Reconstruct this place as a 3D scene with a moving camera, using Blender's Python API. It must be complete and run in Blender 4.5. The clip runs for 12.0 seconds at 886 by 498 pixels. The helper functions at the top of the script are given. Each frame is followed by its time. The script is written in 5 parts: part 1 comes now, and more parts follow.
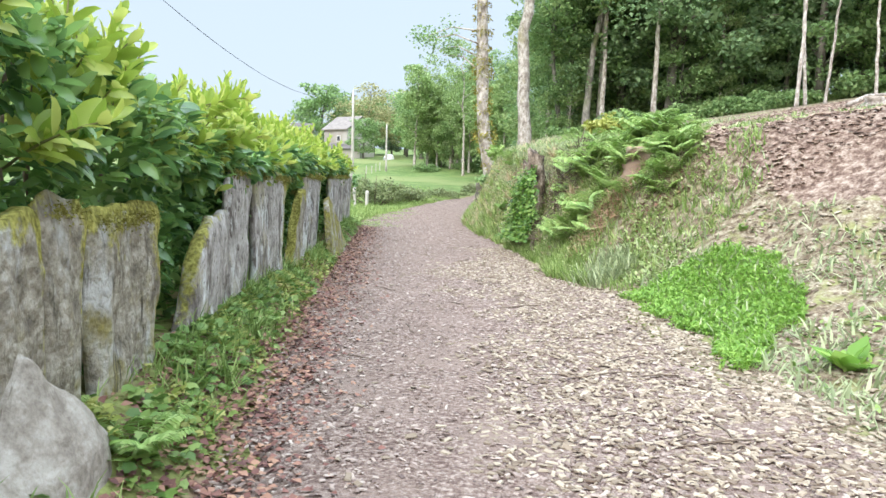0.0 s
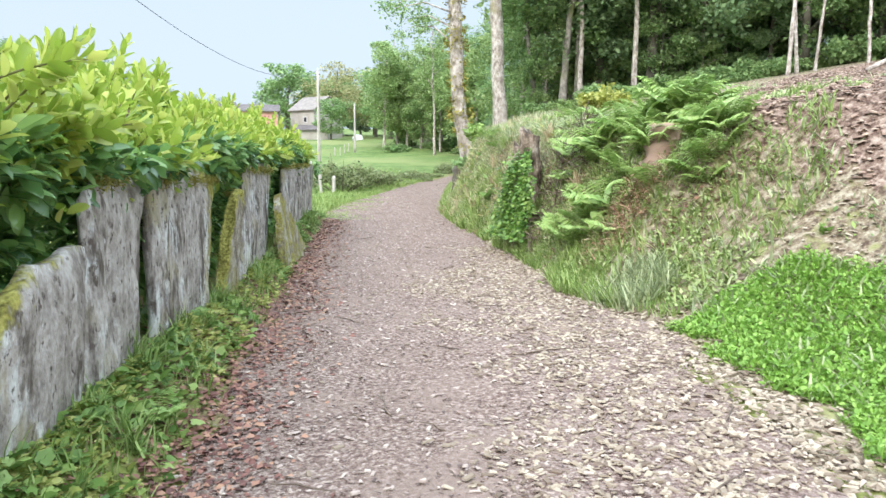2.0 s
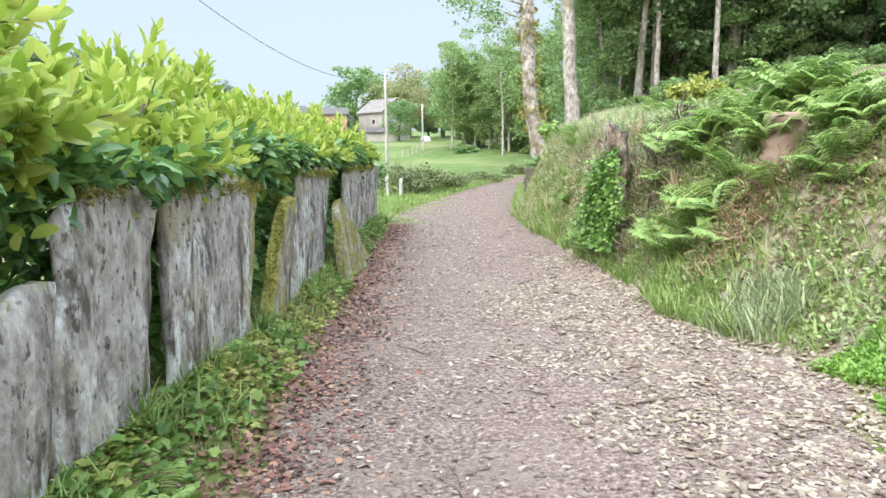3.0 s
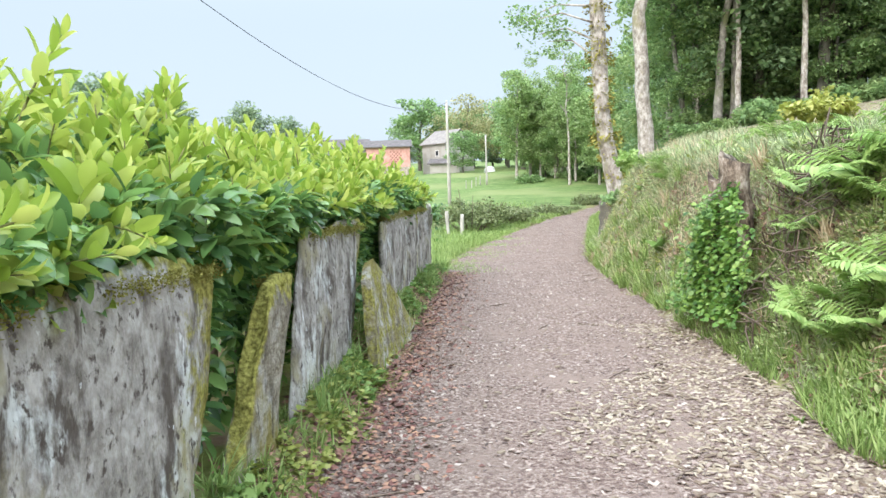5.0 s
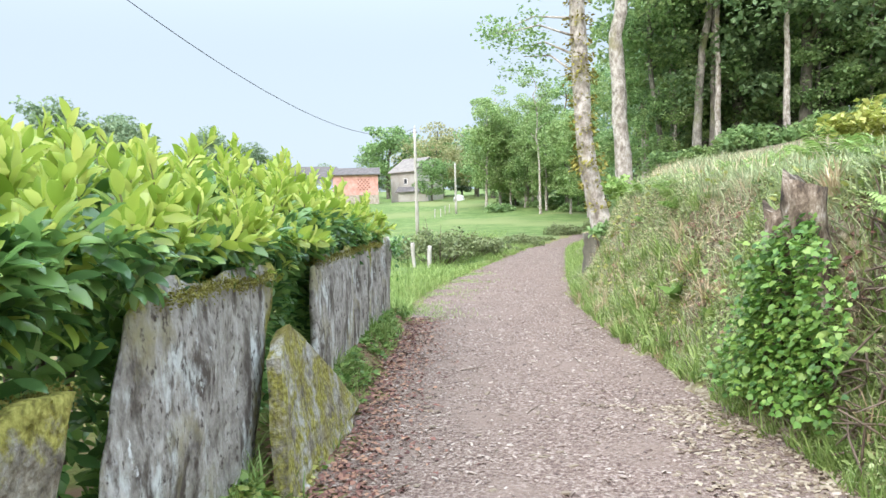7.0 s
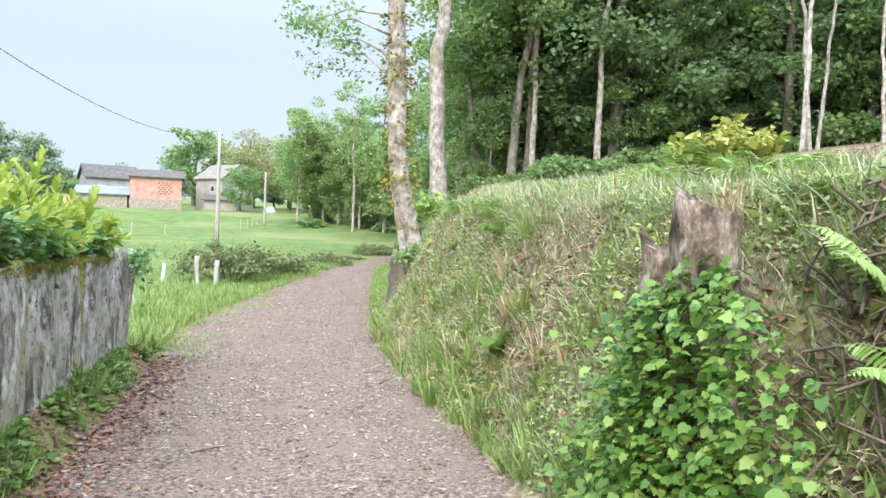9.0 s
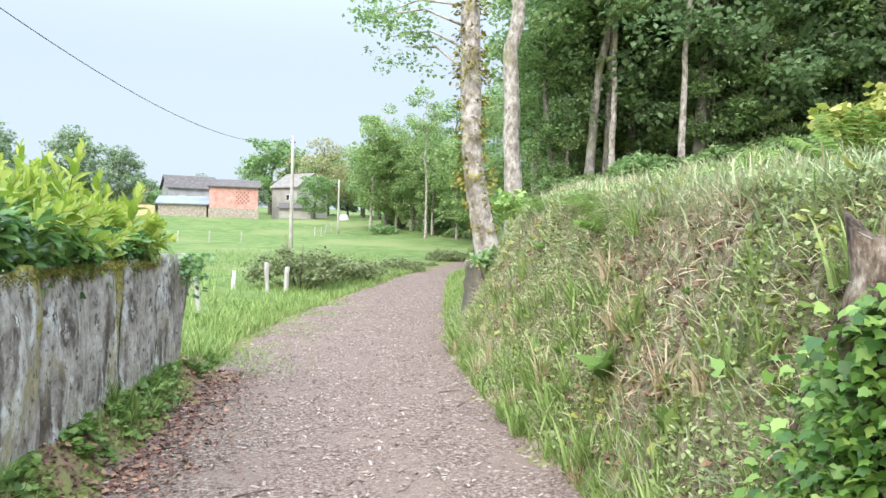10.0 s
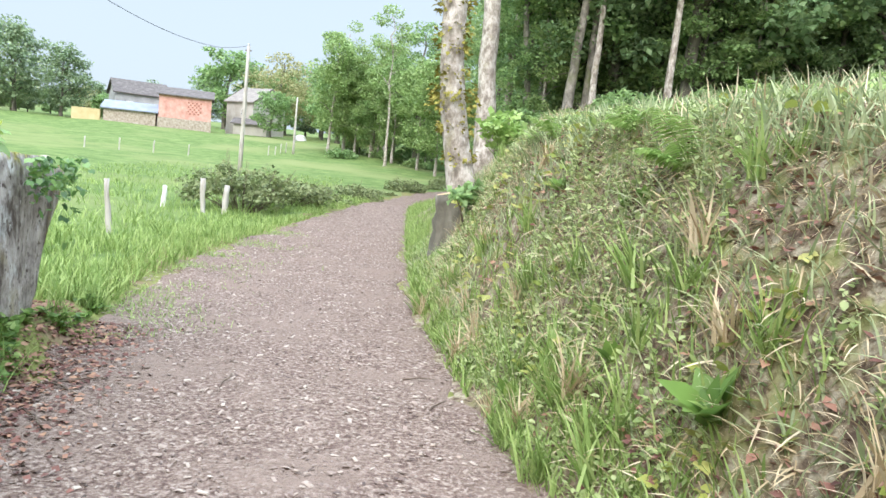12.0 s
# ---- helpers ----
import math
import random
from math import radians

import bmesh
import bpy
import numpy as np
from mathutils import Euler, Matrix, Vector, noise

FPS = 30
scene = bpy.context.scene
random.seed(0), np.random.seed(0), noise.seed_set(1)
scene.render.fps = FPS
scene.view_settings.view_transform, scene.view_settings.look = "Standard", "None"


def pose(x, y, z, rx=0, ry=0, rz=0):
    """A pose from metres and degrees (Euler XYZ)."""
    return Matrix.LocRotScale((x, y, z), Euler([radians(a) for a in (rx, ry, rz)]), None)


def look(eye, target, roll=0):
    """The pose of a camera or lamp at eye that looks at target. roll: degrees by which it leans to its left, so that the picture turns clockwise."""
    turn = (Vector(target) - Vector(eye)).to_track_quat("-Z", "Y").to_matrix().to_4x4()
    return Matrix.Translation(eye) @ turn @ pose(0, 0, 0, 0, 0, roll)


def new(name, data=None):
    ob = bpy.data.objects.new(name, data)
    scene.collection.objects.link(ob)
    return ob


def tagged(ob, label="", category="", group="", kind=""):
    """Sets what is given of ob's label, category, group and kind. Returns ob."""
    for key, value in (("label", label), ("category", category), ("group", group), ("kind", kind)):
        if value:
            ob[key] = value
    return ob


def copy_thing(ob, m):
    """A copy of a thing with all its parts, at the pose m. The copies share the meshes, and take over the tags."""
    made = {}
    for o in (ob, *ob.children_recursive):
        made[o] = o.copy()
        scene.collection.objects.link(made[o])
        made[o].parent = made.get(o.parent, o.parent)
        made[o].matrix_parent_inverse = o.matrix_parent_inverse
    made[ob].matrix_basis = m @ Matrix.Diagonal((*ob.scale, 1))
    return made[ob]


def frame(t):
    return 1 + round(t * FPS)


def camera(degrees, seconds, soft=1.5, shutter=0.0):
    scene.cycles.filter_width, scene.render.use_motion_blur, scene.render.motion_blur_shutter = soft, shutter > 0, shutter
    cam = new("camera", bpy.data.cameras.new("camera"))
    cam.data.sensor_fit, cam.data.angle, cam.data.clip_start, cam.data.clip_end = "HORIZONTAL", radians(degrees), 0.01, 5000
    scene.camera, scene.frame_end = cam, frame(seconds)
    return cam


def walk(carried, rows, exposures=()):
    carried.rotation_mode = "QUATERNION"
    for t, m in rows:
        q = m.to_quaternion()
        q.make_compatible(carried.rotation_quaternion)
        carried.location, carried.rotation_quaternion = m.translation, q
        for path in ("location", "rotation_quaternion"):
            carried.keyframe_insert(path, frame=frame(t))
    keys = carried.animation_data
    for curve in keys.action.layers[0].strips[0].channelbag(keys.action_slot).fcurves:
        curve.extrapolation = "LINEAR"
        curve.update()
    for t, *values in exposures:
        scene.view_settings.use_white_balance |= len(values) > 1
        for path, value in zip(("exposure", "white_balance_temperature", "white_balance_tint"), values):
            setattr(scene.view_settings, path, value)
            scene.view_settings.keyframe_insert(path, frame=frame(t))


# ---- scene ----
cam = camera(60.0, 12.0)

PATH = [
    (0, (0.417, 0.717, 1.298), (0.325, 2.706, 1.11), 1.5),
    (0.5, (0.239, 1.214, 1.326), (-0.022, 3.187, 1.13), -1.0),
    (1, (0.199, 1.757, 1.37), (-0.054, 3.726, 1.127), -2.2),
    (1.5, (0.18, 2.311, 1.389), (0.115, 4.293, 1.125), 0.5),
    (2, (0.233, 2.877, 1.419), (0.213, 4.862, 1.177), 0.1),
    (2.5, (0.159, 3.435, 1.429), (0.08, 5.42, 1.197), 2.0),
    (3, (0.123, 3.932, 1.409), (-0.074, 5.908, 1.17), -0.7),
    (3.5, (0.051, 4.485, 1.453), (-0.226, 6.451, 1.214), -1.3),
    (5.5, (-0.186, 6.569, 1.576), (-0.617, 8.516, 1.433), -2.0),
    (6, (-0.335, 7.105, 1.588), (-0.86, 9.029, 1.431), -1.2),
    (6.5, (-0.34, 7.745, 1.543), (-0.688, 9.706, 1.367), -2.2),
    (7, (-0.35, 8.28, 1.576), (-0.635, 10.257, 1.489), -1.6),
    (7.5, (-0.38, 8.885, 1.599), (-0.563, 10.876, 1.554), 0.6),
    (9.5, (-0.107, 11.056, 1.536), (0.132, 13.042, 1.499), 1.8),
    (10, (-0.166, 11.595, 1.504), (-0.157, 13.594, 1.476), 1.4),
    (10.5, (-0.143, 12.125, 1.561), (-0.287, 14.118, 1.481), 0.3),
    (11, (-0.203, 12.695, 1.542), (-0.276, 14.687, 1.378), 2.1),
    (11.5, (-0.194, 13.291, 1.528), (-0.293, 15.273, 1.286), 1.1),
    (12, (-0.305, 13.843, 1.45), (-0.168, 15.828, 1.252), 5.8),
]
walk(cam, [(t, look(eye, target, roll)) for t, eye, target, roll in PATH], [(0, 1.24, 6750, 19), (12, 1.24, 6750, 19)])

# ---- light ----
world = bpy.data.worlds.new("overcast_sky")
scene.world = world
world.use_nodes = True
wn, wl = world.node_tree.nodes, world.node_tree.links
sky = wn.new("ShaderNodeTexSky")
sky.sky_type = 'NISHITA'
sky.sun_disc = False
sky.sun_elevation, sky.sun_rotation = radians(37), radians(-159)
sky.air_density, sky.dust_density, sky.ozone_density = 1.0, 2.5, 1.0
SKY_STRENGTH = 0.13
veil = wn.new("ShaderNodeMix")
veil.data_type = 'RGBA'
veil.inputs[0].default_value = 0.86
veil.inputs[7].default_value = (4.6, 6.0, 6.95, 1)     # thin even cloud over the sky
wl.new(sky.outputs[0], veil.inputs[6])
# an overcast sky is brighter overhead than at the horizon
way_up = wn.new("ShaderNodeTexCoord")
axes = wn.new("ShaderNodeSeparateXYZ")
wl.new(way_up.outputs["Generated"], axes.inputs[0])
steep = wn.new("ShaderNodeMapRange")
steep.interpolation_type = 'SMOOTHSTEP'
steep.inputs[1].default_value, steep.inputs[2].default_value = 0.2, 1.0
steep.inputs[3].default_value, steep.inputs[4].default_value = 0.52, 2.7
wl.new(axes.outputs[2], steep.inputs[0])
shine = wn.new("ShaderNodeVectorMath")
shine.operation = 'SCALE'
wl.new(veil.outputs[2], shine.inputs[0])
wl.new(steep.outputs[0], shine.inputs[3])
wl.new(shine.outputs[0], wn["Background"].inputs[0])
wn["Background"].inputs[1].default_value = SKY_STRENGTH

sun_data = bpy.data.lights.new("sun", 'SUN')
sun_data.energy, sun_data.angle, sun_data.color = 1.5, radians(50), (1.0, 0.98, 0.94)
sun = new("sun", sun_data)
sun.matrix_world = look((-14, -24, 30), (0, 12, 0))

# ---- small tools ----
rng = np.random.default_rng(7)


def lerp(v, xs, ys):
    return np.interp(v, xs, ys)


def smooth(t):
    t = np.clip(t, 0, 1)
    return t * t * (3 - 2 * t)


def vnoise(x, y, scale, seed=0):
    """Smooth value noise from -1 to 1."""
    x, y = np.asarray(x, float) / scale, np.asarray(y, float) / scale
    xi, yi = np.floor(x), np.floor(y)
    fx, fy = smooth(x - xi), smooth(y - yi)

    def h(a, b):
        s = np.sin(a * 127.1 + b * 311.7 + seed * 74.7) * 43758.5453
        return (s - np.floor(s)) * 2 - 1
    return (h(xi, yi) * (1 - fx) + h(xi + 1, yi) * fx) * (1 - fy) + (h(xi, yi + 1) * (1 - fx) + h(xi + 1, yi + 1) * fx) * fy


def mesh_of(name, verts, faces, mat, flat=False):
    me = bpy.data.meshes.new(name)
    verts, faces = np.asarray(verts, np.float32), np.asarray(faces, np.int32)
    k = faces.shape[1]
    me.vertices.add(len(verts))
    me.vertices.foreach_set("co", verts.ravel())
    me.loops.add(faces.size)
    me.loops.foreach_set("vertex_index", faces.ravel())
    me.polygons.add(len(faces))
    me.polygons.foreach_set("loop_start", np.arange(0, faces.size, k, dtype=np.int32))
    me.polygons.foreach_set("use_smooth", np.full(len(faces), not flat))
    me.update(calc_edges=True)
    for m in (mat if isinstance(mat, (list, tuple)) else [mat]):
        me.materials.append(m)
    return me


def part(name, verts, faces, mat, parent=None, label="", flat=False):
    """One mesh object, under a thing or a part where parent is given."""
    ob = new(name, mesh_of(name, verts, faces, mat, flat))
    if parent is not None:
        ob.parent = parent
    if label:
        ob["label"] = label
    return ob


def empty(name, x, y, z, turn=0.0):
    ob = new(name)
    ob.matrix_basis = pose(x, y, z, 0, 0, turn)
    return ob


def join(*pieces):
    vs, fs, n = [], [], 0
    for v, f in pieces:
        vs.append(np.asarray(v, float))
        fs.append(np.asarray(f, int) + n)
        n += len(v)
    return np.concatenate(vs), np.concatenate(fs)


def bases(yaw, pitch, roll, size):
    """Turned and sized frames: pitch lifts the y axis, yaw turns it about z."""
    yaw, pitch, roll = np.broadcast_arrays(yaw, pitch, roll)
    cy, sy, cp, sp, cr, sr = np.cos(yaw), np.sin(yaw), np.cos(pitch), np.sin(pitch), np.cos(roll), np.sin(roll)
    ahead = np.stack([-sy * cp, cy * cp, sp], -1)
    level = np.stack([cy, sy, 0 * cy], -1)
    up = np.cross(level, ahead)
    right = cr[:, None] * level + sr[:, None] * up
    up2 = cr[:, None] * up - sr[:, None] * level
    b = np.stack([right, ahead, up2], -1)
    size = np.asarray(size, float)
    return b * (size[:, None, None] if size.ndim == 1 else size[:, None, :])


def scatter(tv, tf, pos, base):
    v = np.einsum("nij,kj->nki", base, tv) + np.asarray(pos)[:, None, :]
    f = tf[None] + (np.arange(len(pos)) * len(tv))[:, None, None]
    return v.reshape(-1, 3), f.reshape(-1, tf.shape[1])


def tube(points, radii, sides=7, cap=True, rough=0.0, seed=0):
    """A round limb along points, as triangles."""
    p, r = np.asarray(points, float), np.asarray(radii, float)
    t = np.gradient(p, axis=0)
    t /= np.linalg.norm(t, axis=1)[:, None] + 1e-9
    ref = np.where(np.abs(t[:, 2:3]) > 0.9, [[1.0, 0, 0]], [[0, 0, 1.0]])
    a = np.cross(t, ref)
    a /= np.linalg.norm(a, axis=1)[:, None]
    b = np.cross(t, a)
    ang = np.arange(sides) * 2 * math.pi / sides
    rr = r[:, None] * (1 + rough * vnoise(np.arange(len(p))[:, None] * 1.7 + seed, ang[None] * 1.3, 0.9, seed))
    v = (p[:, None] + rr[..., None] * (np.cos(ang)[None, :, None] * a[:, None] + np.sin(ang)[None, :, None] * b[:, None])).reshape(-1, 3)
    f = []
    for i in range(len(p) - 1):
        for j in range(sides):
            q, w = i * sides + j, i * sides + (j + 1) % sides
            f += [(q, w, w + sides), (q, w + sides, q + sides)]
    if cap:
        v = np.concatenate([v, p[:1], p[-1:]])
        n, e = len(p) * sides, (len(p) - 1) * sides
        for j in range(sides):
            f += [(n, (j + 1) % sides, j), (n + 1, e + j, e + (j + 1) % sides)]
    return v, np.array(f)


def box(x0, y0, z0, x1, y1, z1):
    v = [(x, y, z) for z in (z0, z1) for x, y in ((x0, y0), (x1, y0), (x1, y1), (x0, y1))]
    q = [(3, 2, 1, 0), (4, 5, 6, 7), (0, 1, 5, 4), (1, 2, 6, 5), (2, 3, 7, 6), (3, 0, 4, 7)]
    return np.array(v, float), np.array([t for a, b, c, d in q for t in ((a, b, c), (a, c, d))])


# shapes of single leaves, blades and chips: y runs along, z is the upper side
LEAF_V = np.array([(0, 0, 0), (-.17, .3, .05), (0, .3, 0), (.17, .3, .05), (-.18, .62, .03), (0, .62, -.03), (.18, .62, .03), (0, 1, -.1)])
LEAF_F = np.array([(0, 2, 1), (0, 3, 2), (1, 2, 5), (1, 5, 4), (2, 3, 6), (2, 6, 5), (4, 5, 7), (5, 6, 7)])
LAUREL_V = np.array([(0, 0, 0), (-.12, .16, .03), (0, .16, 0), (.12, .16, .03), (-.2, .42, .05), (0, .42, -.01), (.2, .42, .05), (-.19, .68, .03), (0, .68, -.04), (.19, .68, .03), (-.1, .9, -.03), (0, .9, -.08), (.1, .9, -.03), (0, 1, -.13)])
LAUREL_F = np.array([(0, 2, 1), (0, 3, 2), (1, 2, 5), (1, 5, 4), (2, 3, 6), (2, 6, 5), (4, 5, 8), (4, 8, 7), (5, 6, 9), (5, 9, 8), (7, 8, 11), (7, 11, 10), (8, 9, 12), (8, 12, 11), (10, 11, 13), (11, 12, 13)])
IVY_V = np.array([(0, .34, -.02), (0, .06, 0), (-.2, -.03, .02), (-.42, .13, -.02), (-.36, .32, .04), (-.42, .54, -.03), (-.23, .68, .03), (0, 1, -.1), (.23, .68, .03), (.42, .54, -.03), (.36, .32, .04), (.42, .13, -.02), (.2, -.03, .02)])
IVY_F = np.array([(0, i, i % 12 + 1) for i in range(1, 13)])[:, [0, 2, 1]]
BLADE_V = np.array([(-.035, 0, 0), (.035, 0, 0), (-.028, .45, .03), (.028, .45, .03), (-.014, .8, -.03), (.014, .8, -.03), (0, 1, -.14)])
BLADE_F = np.array([(0, 1, 3), (0, 3, 2), (2, 3, 5), (2, 5, 4), (4, 5, 6)])
CARD_V = np.array([(0, 0, 0), (-.36, .38, .1), (0, .5, .02), (.36, .42, .1), (0, 1, -.1)])
CARD_F = np.array([(0, 2, 1), (0, 3, 2), (1, 2, 4), (2, 3, 4)])
TUFT_V = np.array([(0, 0, 0), (-.4, .45, .1), (.4, .5, .1), (0, 1, -.08)])
TUFT_F = np.array([(0, 3, 1), (0, 2, 3)])
CHIP_V = np.array([(-.5, -.28, 0), (.42, -.34, 0), (.55, .22, 0), (-.44, .3, 0), (-.42, -.2, .16), (.36, -.26, .2), (.4, .15, .14), (-.38, .24, .18)])
CHIP_F = np.array([(4, 5, 6), (4, 6, 7), (0, 1, 5), (0, 5, 4), (1, 2, 6), (1, 6, 5), (2, 3, 7), (2, 7, 6), (3, 0, 4), (3, 4, 7)])

# ---- materials ----


def ramp_of(nodes, stops):
    r = nodes.new("ShaderNodeValToRGB")
    e = r.color_ramp.elements
    while len(e) < len(stops):
        e.new(0.5)
    for el, (p, c) in zip(e, stops):
        el.position, el.color = p, (*c, 1)
    return r


def material(name, stops, scale=4.0, detail=6.0, rough=0.85, bump=0.3, bump_scale=None, vary=None, spread=0.35, second=None, metal=0.0, stretch=(1, 1, 1), through_light=0.0, gloss=0.5, grain=0.62, specks=(), moss=()):
    """specks: further (colour, scale, from, to, stretch) marks. stops: colours along a noise; vary: 'island' or 'object' shifts brightness piece by piece; second: (colour, scale, from, to) patches."""
    m = bpy.data.materials.new(name)
    m.use_nodes = True
    n, l = m.node_tree.nodes, m.node_tree.links
    b = n["Principled BSDF"]
    co = n.new("ShaderNodeTexCoord")
    mp = n.new("ShaderNodeMapping")
    mp.inputs["Scale"].default_value = stretch
    l.new(co.outputs["Object"], mp.inputs[0])
    no = n.new("ShaderNodeTexNoise")
    no.inputs["Scale"].default_value, no.inputs["Detail"].default_value, no.inputs["Roughness"].default_value = scale, detail, grain
    l.new(mp.outputs[0], no.inputs["Vector"])
    fac = no.outputs[0]
    if vary:
        if vary == "island":
            src = n.new("ShaderNodeNewGeometry").outputs["Random Per Island"]
        else:
            src = n.new("ShaderNodeObjectInfo").outputs["Random"]
        mx = n.new("ShaderNodeMix")
        mx.inputs[0].default_value = spread
        l.new(fac, mx.inputs[2])
        l.new(src, mx.inputs[3])
        fac = mx.outputs[0]
    r = ramp_of(n, stops)
    l.new(fac, r.inputs[0])
    colour = r.outputs[0]
    if second:
        c2, s2, lo, hi = second
        n2 = n.new("ShaderNodeTexNoise")
        n2.inputs["Scale"].default_value, n2.inputs["Detail"].default_value = s2, 5
        l.new(mp.outputs[0], n2.inputs["Vector"])
        mr = n.new("ShaderNodeMapRange")
        mr.inputs[1].default_value, mr.inputs[2].default_value = lo, hi
        l.new(n2.outputs[0], mr.inputs[0])
        mc = n.new("ShaderNodeMix")
        mc.data_type = 'RGBA'
        mc.inputs[7].default_value = (*c2, 1)
        l.new(mr.outputs[0], mc.inputs[0])
        l.new(colour, mc.inputs[6])
        colour = mc.outputs[2]
    for c3, s3, lo, hi, st in specks:
        m3 = n.new("ShaderNodeMapping")
        m3.inputs["Scale"].default_value = st
        l.new(co.outputs["Object"], m3.inputs[0])
        n3 = n.new("ShaderNodeTexNoise")
        n3.inputs["Scale"].default_value, n3.inputs["Detail"].default_value, n3.inputs["Roughness"].default_value = s3, 7, .65
        l.new(m3.outputs[0], n3.inputs["Vector"])
        r3 = n.new("ShaderNodeMapRange")
        r3.inputs[1].default_value, r3.inputs[2].default_value = lo, hi
        l.new(n3.outputs[0], r3.inputs[0])
        x3 = n.new("ShaderNodeMix")
        x3.data_type = 'RGBA'
        x3.inputs[7].default_value = (*c3, 1)
        l.new(r3.outputs[0], x3.inputs[0])
        l.new(colour, x3.inputs[6])
        colour = x3.outputs[2]
    if moss:
        at = n.new("ShaderNodeAttribute")
        at.attribute_name = "moss"
        n4 = n.new("ShaderNodeTexNoise")
        n4.inputs["Scale"].default_value, n4.inputs["Detail"].default_value, n4.inputs["Roughness"].default_value = 9, 8, .7
        l.new(co.outputs["Object"], n4.inputs["Vector"])
        ad = n.new("ShaderNodeMath")
        l.new(at.outputs["Fac"], ad.inputs[0])
        l.new(n4.outputs[0], ad.inputs[1])
        r4 = n.new("ShaderNodeMapRange")
        r4.inputs[1].default_value, r4.inputs[2].default_value = .86, 1.0
        l.new(ad.outputs[0], r4.inputs[0])
        n5 = n.new("ShaderNodeTexNoise")
        n5.inputs["Scale"].default_value, n5.inputs["Detail"].default_value = 40, 6
        l.new(co.outputs["Object"], n5.inputs["Vector"])
        rm = ramp_of(n, moss)
        l.new(n5.outputs[0], rm.inputs[0])
        x4 = n.new("ShaderNodeMix")
        x4.data_type = 'RGBA'
        l.new(r4.outputs[0], x4.inputs[0])
        l.new(colour, x4.inputs[6])
        l.new(rm.outputs[0], x4.inputs[7])
        colour = x4.outputs[2]
    l.new(colour, b.inputs["Base Color"])
    b.inputs["Roughness"].default_value, b.inputs["Metallic"].default_value = rough, metal
    b.inputs["Specular IOR Level"].default_value = gloss
    if bump:
        nb = n.new("ShaderNodeTexNoise")
        nb.inputs["Scale"].default_value, nb.inputs["Detail"].default_value = bump_scale or scale * 3, 8
        l.new(mp.outputs[0], nb.inputs["Vector"])
        bp = n.new("ShaderNodeBump")
        bp.inputs["Strength"].default_value, bp.inputs["Distance"].default_value = bump, 0.03
        l.new(nb.outputs[0], bp.inputs["Height"])
        l.new(bp.outputs[0], b.inputs["Normal"])
    if through_light:
        tr = n.new("ShaderNodeBsdfTranslucent")
        l.new(colour, tr.inputs[0])
        ms = n.new("ShaderNodeMixShader")
        ms.inputs[0].default_value = through_light
        l.new(b.outputs[0], ms.inputs[1])
        l.new(tr.outputs[0], ms.inputs[2])
        l.new(ms.outputs[0], n["Material Output"].inputs[0])
    return m


def leafy(name, dark, mid, light, rough=0.5, through_light=0.35, gloss=0.4):
    return material(name, [(0.12, dark), (0.5, mid), (0.9, light)], scale=1.2, detail=2, rough=rough, bump=0, vary="island", spread=0.8, through_light=through_light, gloss=gloss)


M_GROUND = material("meadow_soil", [(0.3, (.09, .08, .03)), (0.5, (.17, .19, .06)), (0.72, (.26, .28, .1))], scale=9, detail=10, grain=.75, bump=0.6, bump_scale=20, second=((.24, .16, .11), 2.2, .5, .66), gloss=.08)
M_FIELD = material("pasture", [(0.4, (.08, .132, .04)), (0.5, (.118, .175, .054)), (0.62, (.165, .222, .078))], scale=0.9, detail=12, grain=.75, bump=0.5, bump_scale=9, second=((.185, .215, .085), .09, .48, .64), gloss=.08)
M_BANK = material("bank_soil", [(0.4, (.085, .058, .042)), (0.48, (.195, .15, .1)), (0.54, (.27, .228, .16)), (0.61, (.37, .33, .245))], scale=12, detail=12, grain=.75, bump=1.0, bump_scale=22, second=((.23, .23, .1), 4.5, .52, .64), gloss=.08)
M_MOUND = material("chip_mulch", [(0.4, (.08, .05, .038)), (0.48, (.175, .118, .09)), (0.54, (.27, .2, .155)), (0.61, (.38, .31, .25))], scale=12, detail=12, grain=.75, bump=1.0, bump_scale=28, gloss=.08)
M_LANE = material("lane_gravel", [(0.39, (.11, .072, .06)), (0.47, (.185, .13, .108)), (0.54, (.265, .2, .166)), (0.62, (.4, .325, .275))], scale=34, detail=12, grain=.72, bump=1.0, bump_scale=46, second=((.245, .182, .15), 1.3, .5, .68), gloss=.08)
M_CHIP_PALE = material("pale_wood_chip", [(0.1, (.14, .1, .07)), (0.5, (.27, .215, .152)), (0.9, (.41, .352, .262))], scale=5, vary="island", spread=0.85, bump=0.3, bump_scale=60)
M_CHIP_DARK = material("weathered_chip", [(0.1, (.08, .056, .048)), (0.5, (.165, .118, .102)), (0.9, (.31, .245, .21))], scale=5, vary="island", spread=0.85, bump=0.2, bump_scale=60)
M_CHIP_TAN = material("tan_chip", [(0.1, (.16, .112, .09)), (0.5, (.29, .222, .185)), (0.9, (.45, .38, .32))], scale=5, vary="island", spread=0.85, bump=0.3, bump_scale=60)
M_CHIP_BARK = material("bark_chip", [(0.1, (.11, .068, .05)), (0.5, (.25, .17, .125)), (0.9, (.43, .33, .25))], scale=5, vary="island", spread=0.85, bump=0.2, bump_scale=60)
M_DEAD_LEAF = material("dead_leaf", [(0.1, (.1, .042, .035)), (0.5, (.22, .096, .072)), (0.9, (.38, .215, .135))], scale=5, vary="island", spread=0.85, bump=0.2)
